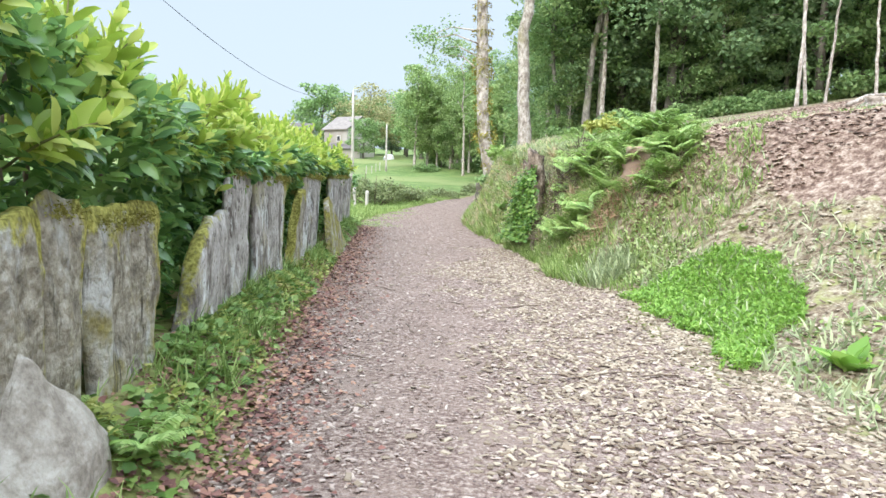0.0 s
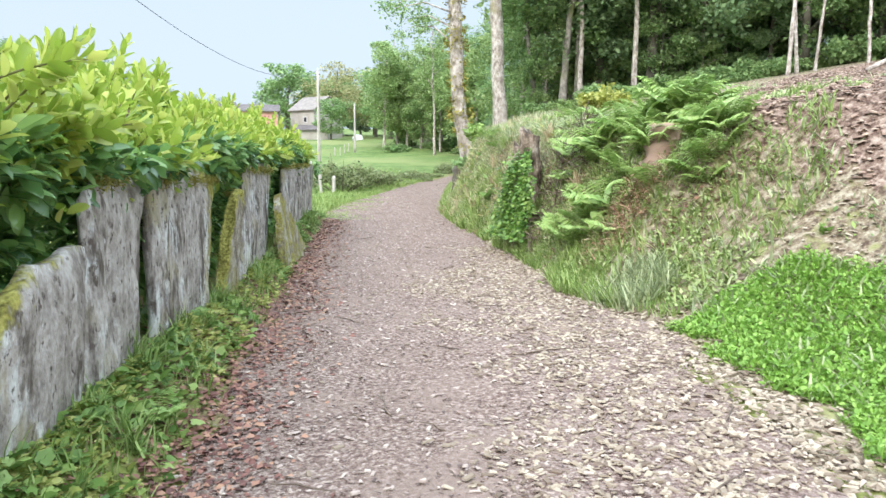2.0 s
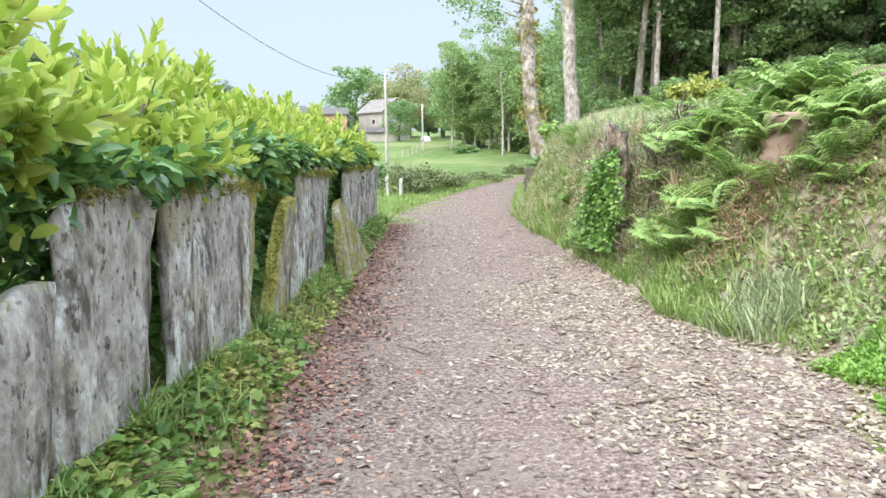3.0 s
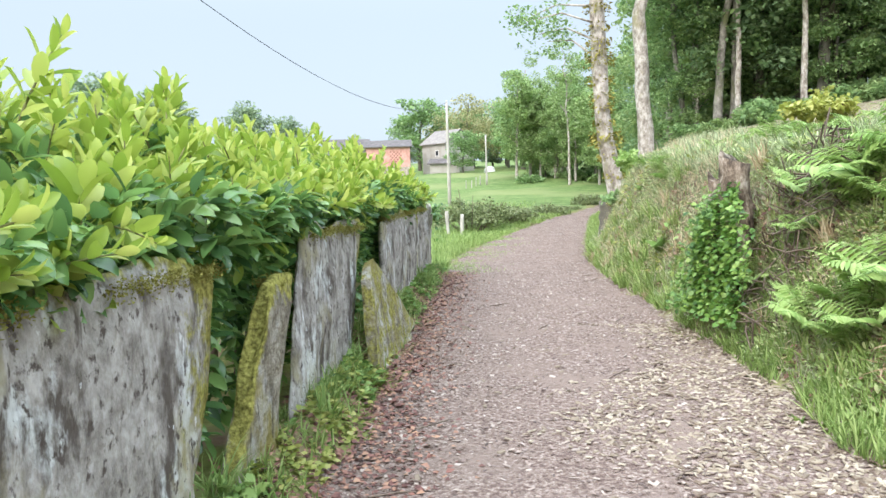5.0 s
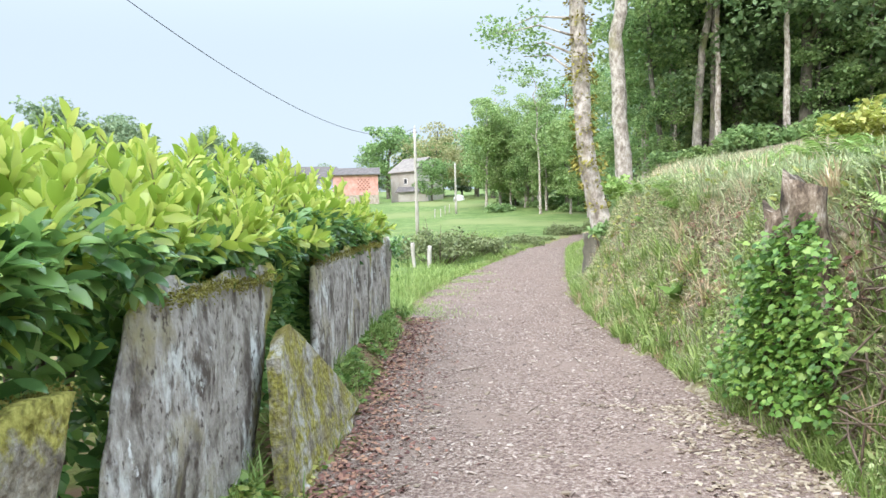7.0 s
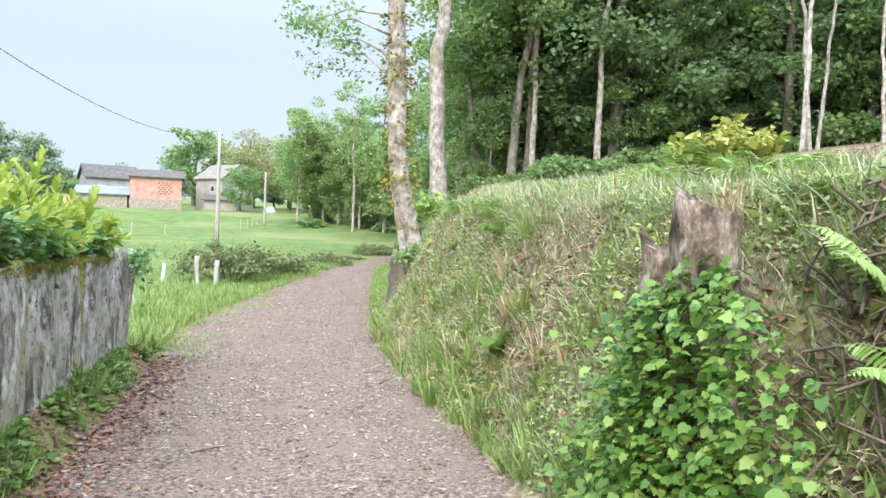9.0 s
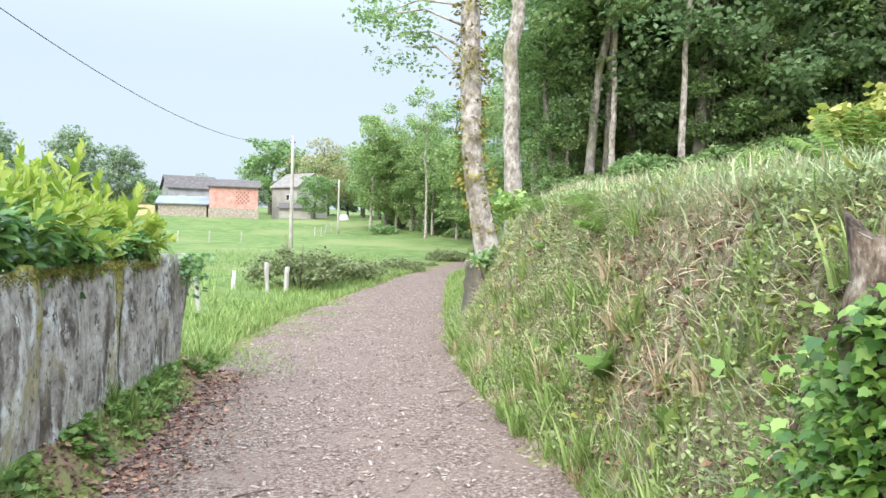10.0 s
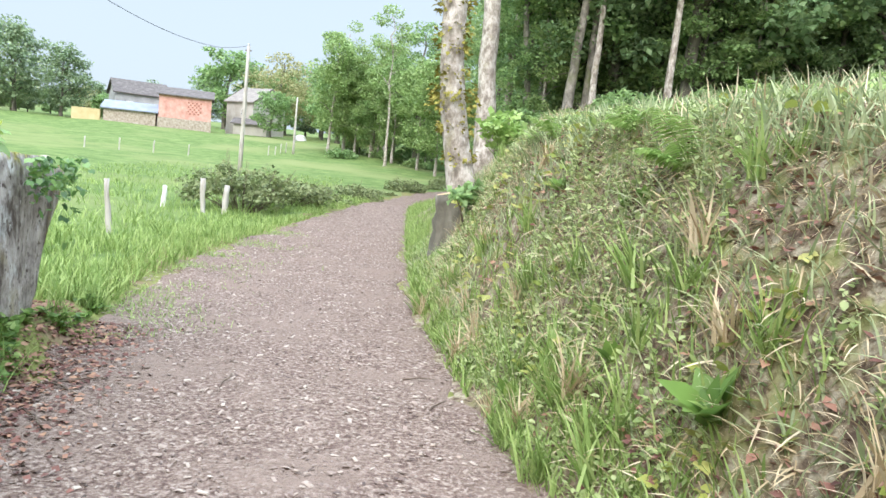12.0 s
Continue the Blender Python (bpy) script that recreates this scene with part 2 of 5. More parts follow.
MOSS_STOPS = [(.3, (.11, .095, .025)), (.5, (.26, .235, .06)), (.7, (.42, .38, .11))]
M_SLAB = material("lichened_slate", [(0.36, (.16, .138, .12)), (0.46, (.285, .255, .225)), (0.54, (.39, .355, .32)), (0.64, (.52, .485, .445))], scale=8, detail=12, grain=.72, rough=0.95, bump=1.0, bump_scale=15, stretch=(1, 1, .7), gloss=.15, moss=MOSS_STOPS,
                  specks=(((.6, .6, .57), 3.2, .56, .63, (1, 1, .6)), ((.11, .09, .075), 4, .55, .64, (1.2, 1.2, .5)), ((.33, .29, .17), 1.8, .54, .68, (1, 1, .8)), ((.72, .71, .69), 9, .66, .7, (1, 1, .55)), ((.1, .08, .068), 19, .56, .64, (1, 1, .8))))
M_MOSS_SLAB = material("mossy_slate", [(0.38, (.13, .11, .085)), (0.5, (.26, .225, .17)), (0.62, (.42, .38, .31))], scale=8, detail=12, grain=.72, rough=0.95, bump=1.0, bump_scale=22, gloss=.1, moss=MOSS_STOPS,
                       specks=(((.42, .4, .36), 3.5, .5, .6, (1, 1, .7)), ((.24, .2, .07), 2.2, .5, .62, (1, 1, .8)), ((.08, .07, .05), 8, .58, .68, (1.6, 1.6, .3))))
M_MOSS = material("dry_moss", [(0.25, (.14, .125, .03)), (0.5, (.28, .255, .065)), (0.8, (.42, .39, .12))], scale=12, detail=8, rough=1, bump=1, bump_scale=60, gloss=.1)
M_STONE = material("pale_boulder", [(0.4, (.2, .165, .13)), (0.5, (.31, .265, .215)), (0.6, (.42, .375, .32))], scale=7, detail=11, grain=.7, bump=0.7, bump_scale=20)
M_LAUREL = leafy("laurel_leaf", (.065, .15, .055), (.15, .295, .085), (.27, .43, .13), rough=0.24, through_light=0.42, gloss=0.6)
M_SHOOT = leafy("young_laurel_leaf", (.24, .36, .05), (.4, .5, .09), (.58, .62, .17), rough=0.35, through_light=0.45)
M_STEM = material("green_stem", [(0.3, (.1, .11, .03)), (0.7, (.21, .2, .08))], scale=8, bump=0.2)
M_TWIG = material("brown_twig", [(0.3, (.08, .055, .04)), (0.7, (.2, .15, .11))], scale=12, bump=0.5)
M_GRASS = leafy("grass_blade", (.13, .215, .05), (.24, .345, .1), (.39, .48, .18), rough=0.55, through_light=0.35, gloss=.25)
M_GRASS_BLUE = leafy("pale_grass_blade", (.19, .24, .12), (.31, .37, .19), (.46, .5, .29), rough=0.6, through_light=0.3)
M_STRAW = leafy("dead_grass", (.34, .25, .14), (.54, .43, .27), (.7, .6, .43), rough=0.8, through_light=0.2)
M_BRACKEN = leafy("dead_bracken", (.2, .11, .06), (.36, .22, .13), (.52, .37, .25), rough=.8, through_light=.2)
M_GOLD = leafy("golden_leaf", (.24, .28, .05), (.37, .4, .09), (.52, .51, .16), rough=.5)
M_HERB = leafy("verge_herb", (.08, .16, .035), (.17, .29, .065), (.32, .43, .13), rough=0.5)
M_BANKHERB = leafy("bank_herb", (.2, .28, .09), (.34, .42, .165), (.5, .56, .28), rough=0.6)
M_LUSH = leafy("lush_patch", (.12, .25, .035), (.2, .375, .06), (.32, .49, .11), rough=0.5)
M_YELLOW = leafy("yellowing_leaf", (.2, .26, .05), (.34, .37, .09), (.5, .48, .17), rough=0.55)
M_FERN = leafy("fern_frond", (.18, .31, .07), (.29, .43, .12), (.42, .54, .2), rough=0.55)
M_IVY = leafy("ivy_leaf", (.045, .125, .025), (.13, .27, .05), (.31, .45, .11), rough=0.38, gloss=0.4)
M_BARK = material("pale_bark", [(0.39, (.19, .16, .13)), (0.5, (.37, .33, .285)), (0.6, (.56, .52, .47))], scale=6, detail=10, grain=.7, bump=0.9, bump_scale=18, stretch=(1, 1, .6), second=((.27, .245, .14), 2.2, .58, .72))
M_BARK_DARK = material("dark_bark", [(0.3, (.06, .055, .04)), (0.5, (.13, .12, .09)), (0.72, (.26, .24, .2))], scale=4, detail=8, bump=0.9, bump_scale=14, stretch=(1, 1, .35))
M_BARK_GREY = material("grey_bark", [(0.38, (.1, .09, .075)), (0.5, (.2, .185, .155)), (0.62, (.34, .32, .28))], scale=5, detail=9, grain=.7, bump=.9, bump_scale=15, stretch=(1, 1, .5), second=((.14, .15, .07), 2, .5, .66))
M_CUT = material("cut_wood", [(0.3, (.36, .22, .12)), (0.5, (.52, .36, .22)), (0.75, (.66, .5, .34))], scale=9, bump=0.3, bump_scale=30)
M_TREE_A = leafy("oak_leaf", (.14, .245, .095), (.245, .385, .15), (.36, .5, .21), rough=0.55, through_light=0.5)
M_TREE_B = leafy("ash_leaf", (.18, .28, .1), (.3, .42, .16), (.42, .53, .24), rough=0.55, through_light=0.5)
M_TREE_D = leafy("dark_wood_leaf", (.13, .225, .11), (.22, .345, .16), (.32, .45, .23), rough=0.55, through_light=0.55)
M_TREE_P = leafy("budding_leaf", (.25, .26, .11), (.37, .37, .17), (.5, .48, .26), rough=0.7, through_light=0.4)
M_HEDGEROW = leafy("hedgerow_leaf", (.1, .135, .055), (.19, .23, .095), (.3, .34, .16), rough=.6)
# greens paled and greyed: distance haze is put into the leaf colour
M_TREE_F = leafy("far_leaf_haze_tint", (.16, .24, .14), (.25, .34, .19), (.36, .44, .26), rough=0.7, through_light=0.4)
M_POLE = material("weathered_pole", [(0.3, (.28, .25, .22)), (0.5, (.44, .41, .37)), (0.75, (.6, .57, .53))], scale=6, bump=0.4, stretch=(1, 1, .15))
M_CABLE = material("cable_rubber", [(0.3, (.02, .02, .02)), (0.7, (.05, .05, .05))], bump=0)
M_BRICK = material("red_brick", [(0.3, (.46, .22, .18)), (0.5, (.6, .32, .27)), (0.75, (.68, .42, .36))], scale=1.5, bump=0.3, bump_scale=10)
M_BRICK_DARK = material("shadow_brick", [(0.3, (.25, .1, .07)), (0.7, (.4, .18, .13))], scale=3, bump=0.3)
M_RENDER = material("pale_render", [(0.3, (.31, .29, .25)), (0.6, (.4, .38, .34)), (0.8, (.46, .44, .4))], scale=0.9, bump=0.2)
M_GREYWALL = material("grey_render", [(0.3, (.3, .3, .3)), (0.6, (.43, .43, .43)), (0.8, (.54, .54, .53))], scale=0.9, bump=0.2)
M_RUBBLE = material("rubble_stone", [(0.3, (.2, .16, .12)), (0.5, (.38, .32, .26)), (0.75, (.52, .47, .4))], scale=3.5, bump=0.9, bump_scale=5)
M_ROOF = material("slate_roof", [(0.3, (.09, .08, .075)), (0.6, (.15, .135, .13)), (0.8, (.22, .2, .19))], scale=2, bump=0.4, gloss=.15)
M_ROOF_BROWN = material("stone_tile_roof", [(0.3, (.16, .14, .125)), (0.6, (.24, .215, .19)), (0.8, (.31, .285, .255))], scale=2, bump=0.4)
M_ROTTEN = material("rotten_wood", [(0.4, (.03, .024, .02)), (0.49, (.12, .09, .065)), (0.56, (.25, .2, .15)), (0.64, (.5, .45, .38))], scale=8, detail=11, grain=.72, bump=1.0, bump_scale=18, stretch=(1, 1, .5), gloss=.1)
M_ROOF_BLUE = material("sheet_roof", [(0.3, (.17, .2, .26)), (0.7, (.25, .29, .36))], scale=1, bump=0.1, rough=0.7)
M_GLASS = material("dark_window_glass", [(0.3, (.03, .035, .04)), (0.7, (.06, .065, .07))], bump=0, rough=0.1)
M_WHITE = material("white_paint", [(0.3, (.68, .68, .66)), (0.7, (.8, .8, .78))], scale=3, bump=0.1, rough=0.5)
M_SHEET = material("yellow_sheet", [(0.3, (.45, .36, .18)), (0.7, (.58, .48, .28))], scale=1, bump=0.1)

# ---- the lie of the land ----
L_Y, L_X = (-6, 0, 3.6, 5, 8, 10, 12.7, 14.3, 18, 20, 22, 25, 29, 35, 42, 55, 70), (-.3, -.42, -.68, -.88, -1.25, -1.42, -1.75, -1.97, -2.33, -2.6, -2.9, -2.85, -2.6, -2.1, -1.4, 1.0, 6)
R_Y, R_X = (-6, 0, 3.6, 5.8, 8.8, 9.8, 10.5, 11.4, 13.6, 15, 16.4, 17.2, 19.5, 22, 26, 32, 41, 47, 55, 70), (3.4, 3.0, 2.3, 2.0, 1.9, 1.6, 1.3, 1.3, 1.05, .8, .63, .45, .17, 0, -.05, .0, .2, .8, 3.6, 10)
W_Y, W_X = (-6, 0, 4, 7, 9, 10.5, 12, 14, 20, 22.5, 24.3, 26, 30, 40, 60), (9, 9, 7.5, 5.8, 3.6, 2.0, 1.5, .95, 1.1, 1.2, 2.4, 2.4, 2.8, 5, 9)


def lane_left(y):
    return lerp(y, L_Y, L_X)


def lane_right(y):
    return lerp(y, R_Y, R_X)


def slab_line(y):
    return -1.474 - 0.0969 * (y - 6.524)


def rise(y):
    """The pasture climbs towards the farm."""
    return np.where(y < 35, 0, np.where(y < 115, 0.00056 * (np.clip(y, 35, 115) - 35) ** 2, 3.58 + 0.035 * (y - 115)))


def height(x, y):
    x, y = np.asarray(x, float), np.asarray(y, float)
    left, right, base = lane_left(y), lane_right(y), slab_line(y)
    cross = 0.03 * lerp(y, (14, 24), (1, 0)) * (np.clip(x, left, right) + 0.3)
    verge = 0.24 * lerp(y, (-6, 18.5, 22), (1, 1, 0.1)) * smooth((left - x) / np.maximum(0.2, left - base))
    top = 1.62 + 0.16 * (x - 1.3) + 0.045 * (np.clip(y, -5, 40) - 13)
    top = np.minimum(top, 1.62 + 0.16 * 24 + 0.045 * 27 + 0.05 * (x - 25))
    climb = smooth(np.clip((x - right) / lerp(y, W_Y, W_X), 0, 1) ** 0.85)
    bank = climb * np.maximum(0.3, top) * lerp(y, (45, 75), (1, 0.75))
    near = lerp(np.hypot(x - 2, y - 14), (14, 24), (1, 0))
    rough = near * (0.05 * vnoise(x, y, 0.55, 3) + 0.02 * vnoise(x, y, 0.25, 5)) + 0.1 * vnoise(x, y, 2.3, 8)
    off = np.clip(np.maximum(left - x, x - right) / 0.5, 0, 1)
    far = np.clip((np.hypot(x, y - 10) - 60) / 120, 0, 1)
    return cross + verge + bank + rise(y) + rough * off * (1 + 6 * far) + 0.012 * vnoise(x, y, 0.7, 2)


def normal_at(x, y, d=0.06):
    gx, gy = (height(x + d, y) - height(x - d, y)) / (2 * d), (height(x, y + d) - height(x, y - d)) / (2 * d)
    n = np.stack([-gx, -gy, np.ones_like(gx)], -1)
    return n / np.linalg.norm(n, axis=-1, keepdims=True)


def spaced(near0, near1, step, far0, far1, grow=1.16):
    mid = list(np.arange(near0, near1, step))
    up, down, s = [], [], step
    v = near1
    while v < far1:
        up.append(v)
        s *= grow
        v += s
    v, s = near0 - step, step
    while v > far0:
        down.append(v)
        s *= grow
        v -= s
    return np.array(down[::-1] + mid + up)


gx, gy = spaced(-4, 9.5, 0.1, -700, 700), spaced(0, 30, 0.12, -300, 1500, 1.13)
GX, GY = np.meshgrid(gx, gy)
GZ = height(GX, GY)
inlane = (GX > lane_left(GY) + .15) & (GX < lane_right(GY) - .15)
GZ = GZ - 0.03 * inlane
nx = len(gx)
ii, jj = np.meshgrid(np.arange(len(gy) - 1), np.arange(nx - 1), indexing="ij")
q0 = (ii * nx + jj).ravel()
quads = np.stack([q0, q0 + 1, q0 + nx + 1, q0 + nx], -1)
ground = part("ground", np.stack([GX, GY, GZ], -1).reshape(-1, 3), quads, [M_GROUND, M_FIELD, M_BANK, M_MOUND])
cx, cy = (GX[:-1, :-1] + GX[1:, 1:]) / 2, (GY[:-1, :-1] + GY[1:, 1:]) / 2
wob = 0.5 * vnoise(cx, cy, 0.8, 21) + 0.25 * vnoise(cx, cy, 0.3, 22)
kind_of = np.zeros(cx.shape, int)
kind_of[(cx < lane_left(cy) - 0.5) & (cy > 21)] = 1
kind_of[(cy > 56)] = 1
kind_of[(cx > lane_right(cy) - 0.1 + 0.2 * wob) & (cy < 45)] = 2
kind_of[(cx > 3.1 + 0.6 * (9.7 - cy).clip(0) + .6 * wob) & (cy > 5) & (cy < 36) & (cx > lane_right(cy) + 0.5) & (cy < 10 + 1.6 * cx)] = 3
ground.data.polygons.foreach_set("material_index", kind_of.ravel().astype(np.int32))
tagged(ground, "grassy ground rising to a pasture and a rough bank", "ground", kind="structure")

# the lane: its own sheet, a little proud, with ragged edges
ly = np.concatenate([np.arange(-6, 30, 0.12), np.arange(30, 68, 0.5)])
u = np.linspace(0, 1, 45)
wl_, wr_ = 0.16 * vnoise(ly, ly * 0, 0.5, 31) + 0.08 * vnoise(ly, ly * 0, 0.17, 32), 0.16 * vnoise(ly, ly * 0, 0.6, 33) + 0.08 * vnoise(ly, ly * 0, 0.2, 34)
LX = (lane_left(ly) + wl_)[:, None] * (1 - u) + (lane_right(ly) + wr_)[:, None] * u
LY = np.repeat(ly[:, None], len(u), 1)
edge = np.minimum(u, 1 - u)
LZ = height(LX, LY) + np.where(edge < 0.01, -0.03, 0.012) + 0.012 * vnoise(LX, LY, 0.13, 35)
ii, jj = np.meshgrid(np.arange(len(ly) - 1), np.arange(len(u) - 1), indexing="ij")
q0 = (ii * len(u) + jj).ravel()
road = part("road", np.stack([LX, LY, LZ], -1).reshape(-1, 3), np.stack([q0, q0 + 1, q0 + len(u) + 1, q0 + len(u)], -1), M_LANE)
tagged(road, "brown gravel lane strewn with wood chips", "lane", kind="structure")

# ---- stone slabs set on edge ----


def slab(name, y0, y1, low, high, mat, lean=0.0, foot0=0.0, foot1=0.0, thick=0.09, ragged=0.05, tilt=0.0, drop=0.0, seed=1, out=0.0, near_cut=.06, far_cut=.06, mossy=.3, near_moss=False):
    """A slab along the wall's line from y0 to y1 at its top; foot0, foot1 shift its foot's ends; tilt leans it over, drop lowers its near top corner."""
    nu, nv = 30, 30
    uu, vv = np.meshgrid(np.linspace(0, 1, nu), np.linspace(0, 1, nv))
    ymid = (y0 + y1) / 2
    side = 0.035 * vnoise(vv * 6, uu * 0 + seed, 1.0, seed) * np.where(uu < .5, 1, -1) * (np.abs(uu - .5) * 2) ** 4
    yy = (y0 + foot0 * (1 - vv)) * (1 - uu) + (y1 + foot1 * (1 - vv)) * uu + side
    ridge = 0.8 * ragged * vnoise(uu * (y1 - y0) * 2.4, uu * 0, 1.0, seed + 3) + 0.35 * ragged * vnoise(uu * (y1 - y0) * 8, uu * 0, 1.0, seed + 4)
    corner = -np.where(uu < .5, near_cut, far_cut) * np.clip((np.abs(uu - .5) - .28) / .22, 0, 1) ** 2.2
    crown = high + ridge + corner - drop * (1 - uu) ** 2
    zz = low - 0.25 + (crown - low + 0.25) * vv
    relief = 0.018 * vnoise(yy, zz * 0.45, 0.13, seed + 7) + 0.02 * vnoise(yy, zz * 0.5, 0.4, seed + 8) + 0.007 * vnoise(yy, zz * 0.6, 0.05, seed + 9)
    round_off = 0.035 * np.maximum((np.abs(uu - .5) * 2) ** 10, vv ** 14)
    bend = math.tan(radians(lean)) * (zz - low)
    x_front = slab_line(yy) + out + bend + relief - round_off + tilt * (yy - ymid)
    x_back = slab_line(yy) + out + bend - thick + 0.6 * relief + round_off + tilt * (yy - ymid)
    front = np.stack([x_front, yy, zz], -1).reshape(-1, 3)
    back = np.stack([x_back, yy, zz], -1).reshape(-1, 3)
    org = np.array([slab_line(ymid), ymid, low])
    v = np.concatenate([front, back]) - org
    f, n = [], nu * nv
    for i in range(nv - 1):
        for j in range(nu - 1):
            a = i * nu + j
            f += [(a, a + 1, a + nu + 1, a + nu), (n + a + nu, n + a + nu + 1, n + a + 1, n + a)]
    for i in range(nv - 1):
        a, b = i * nu, i * nu + nu - 1
        f += [(n + a, a, a + nu, n + a + nu), (b, n + b, n + b + nu, b + nu)]
    for j in range(nu - 1):
        a = (nv - 1) * nu + j
        f += [(a, a + 1, n + a + 1, n + a)]
    ob = part(name, v, f, mat)
    ob.location = org
    # moss grows thickest along the crown and down the far edge
    near_side = np.clip((.3 - uu) / .3, 0, 1) if near_moss else np.clip((uu - .72) / .28, 0, 1)
    grown = mossy * (.25 + .75 * np.exp(-(crown - zz) / .13)) + .75 * mossy * near_side * smooth(vv * 1.4) + .12 * vnoise(yy, zz, .3, seed + 11)
    ob.data.attributes.new("moss", 'FLOAT', 'POINT').data.foreach_set("value", np.concatenate([grown.ravel(), grown.ravel()]).astype(np.float32))
    return ob


# near corner, far corner, moss
SHAPES = [(.05, .06, .55), (.06, .04, .55), (.03, .05, .5), (.02, .08, .5), (.03, .07, .58), (.13, .03, .33), (.06, .09, .12), (.03, .2, .5), (.2, .03, .72), (.05, .09, .4), (.06, .04, .42), (.04, .06, .45), (.05, .03, .42), (.04, .08, .4)]
SLABS = [
    # y0, y1, foot, top, moss, lean, foot0, foot1, drop
    (1.3, 2.1, .1, 1.12, 0, -2, 0, 0, 0), (2.15, 3.0, .1, 1.1, 0, 1, 0, 0, 0),
    (3.02, 3.44, .1, 1.13, 1, 0, 0, .05, 0), (3.46, 3.87, .1, 1.2, 1, 1, 0, -.05, .05), (3.9, 4.87, .15, 1.11, 1, 0, 0, -.22, -.04),
    (5.42, 6.42, .1, .99, 0, 2, -.5, -.3, .12), (6.5, 7.46, .12, 1.33, 0, 0, -.18, -.35, .02), (7.54, 9.46, .1, 1.3, 0, -1, -.08, -.5, -.04),
    (9.93, 10.38, .1, 1.13, 1, 4, -.7, -.45, .1), (10.98, 13.05, .1, 1.31, 0, 0, -.55, -.7, .0),
    (14.1, 15.95, .12, 1.28, 0, 1, 0, 0, .02), (15.98, 17.45, .12, 1.29, 0, -1, 0, -.1, 0), (17.48, 18.6, .12, 1.28, 0, 0, -.05, -.35, 0), (18.5, 19.85, .12, 1.27, 0, 1, -.3, -.75, 0),
]
for k, (a, b, lo, hi, moss, lean, f0, f1, dr) in enumerate(SLABS):
    s = slab("stone_slab", a, b, lo, hi, M_MOSS_SLAB if moss else M_SLAB, lean, f0, f1, thick=.08 + .04 * (k % 3) / 2, drop=dr, seed=10 + k * 3, out=.02 * ((k * 7) % 3 - 1) if k < 10 else -.01 * (k - 10), near_cut=SHAPES[k][0], far_cut=SHAPES[k][1], mossy=SHAPES[k][2], near_moss=k in (5, 8))
    tagged(s, "mossy grey slate slab set on edge in the verge" if moss else "tall grey lichened slate slab set on edge", "stone slab", "slabs of the lane wall")

# fallen wedge of slate leaning against the row
wv = []
for t in (0.0, 0.09):
    for y, z, o in ((12.2, .0, .1), (12.42, .78, .02), (12.78, .9, .0), (13.1, .76, .02), (14.4, .02, .14), (13.4, -.15, .16)):
        wv.append((slab_line(y) + .04 + o + t, y, z + t * .3))
wv = np.array(wv)
wf = [(6, 11, 10), (6, 10, 9), (6, 9, 8), (6, 8, 7), (0, 4, 5), (0, 3, 4), (0, 2, 3), (0, 1, 2)] + [t for i in range(6) for t in ((i, i + 6, (i + 1) % 6 + 6), (i, (i + 1) % 6 + 6, (i + 1) % 6))]
bm = bmesh.new()
bv = [bm.verts.new(v) for v in wv]
for f in wf:
    bm.faces.new([bv[i] for i in f])
bmesh.ops.recalc_face_normals(bm, faces=bm.faces)
bmesh.ops.subdivide_edges(bm, edges=bm.edges[:], cuts=3, use_grid_fill=True)
for v in bm.verts:
    v.co += Vector((noise.noise(v.co * 5), noise.noise(v.co * 5 + Vector((9, 0, 0))), noise.noise(v.co * 5 + Vector((0, 9, 0))))) * 0.03
me = bpy.data.meshes.new("fallen_slab")
bm.to_mesh(me)
bm.free()
me.materials.append(M_MOSS_SLAB)
me.attributes.new("moss", 'FLOAT', 'POINT').data.foreach_set("value", np.full(len(me.vertices), .42, np.float32))
tagged(new("fallen_slab", me), "broken moss-covered slate wedge leaning at the foot of the slabs", "stone slab")

# pale boulder at the foot of the first slabs
bm = bmesh.new()
bmesh.ops.create_icosphere(bm, subdivisions=4, radius=1)
for v in bm.verts:
    p = v.co.copy()
    taper = 1 - 0.72 * max(0, p.z)
    v.co = Vector((p.x * .13 * taper, p.y * .36 * taper + .06 * p.z, p.z * .42)) * (1 + .18 * noise.noise(p * 1.7) + .06 * noise.noise(p * 5))
me = bpy.data.meshes.new("boulder")
bm.to_mesh(me)
bm.free()
me.materials.append(M_STONE)
rock = new("boulder", me)
rock.matrix_basis = pose(-1.06, 3.18, .24, 4, -10, -6)
tagged(rock, "pale pointed boulder leaning against the mossy slabs", "boulder")

# moss cushions along the tops of the slabs
mv, mf = [], []
for a, b, z in ((7.7, 8.0, 1.3), (9.05, 9.45, 1.26), (10.1, 10.5, 1.1), (12.2, 12.9, 1.27), (14.2, 15.95, 1.28), (16.0, 17.45, 1.29), (6.6, 7.0, 1.33), (8.4, 9.0, 1.28), (11.2, 12.2, 1.3), (17.6, 18.3, 1.27), (3.5, 3.8, 1.17), (4.0, 4.7, 1.1)):
    n = int((b - a) * 2600)
    y = rng.uniform(a, b, n)
    pos = np.stack([slab_line(y) - .04 + rng.normal(0, .04, n), y, z - .03 + rng.normal(0, .014, n) - np.abs(rng.normal(0, .025, n))], -1)
    v, f = scatter(CARD_V, CARD_F, pos, bases(rng.uniform(0, 6.28, n), rng.uniform(-.3, 1.3, n), rng.uniform(-1, 1, n), rng.uniform(.008, .02, n)))
    mv.append(v)
    mf.append(f)
v, f = join(*zip(mv, mf))
tagged(part("moss", v, f, M_MOSS), "dry olive moss on the slab tops", "moss", kind="stuff")

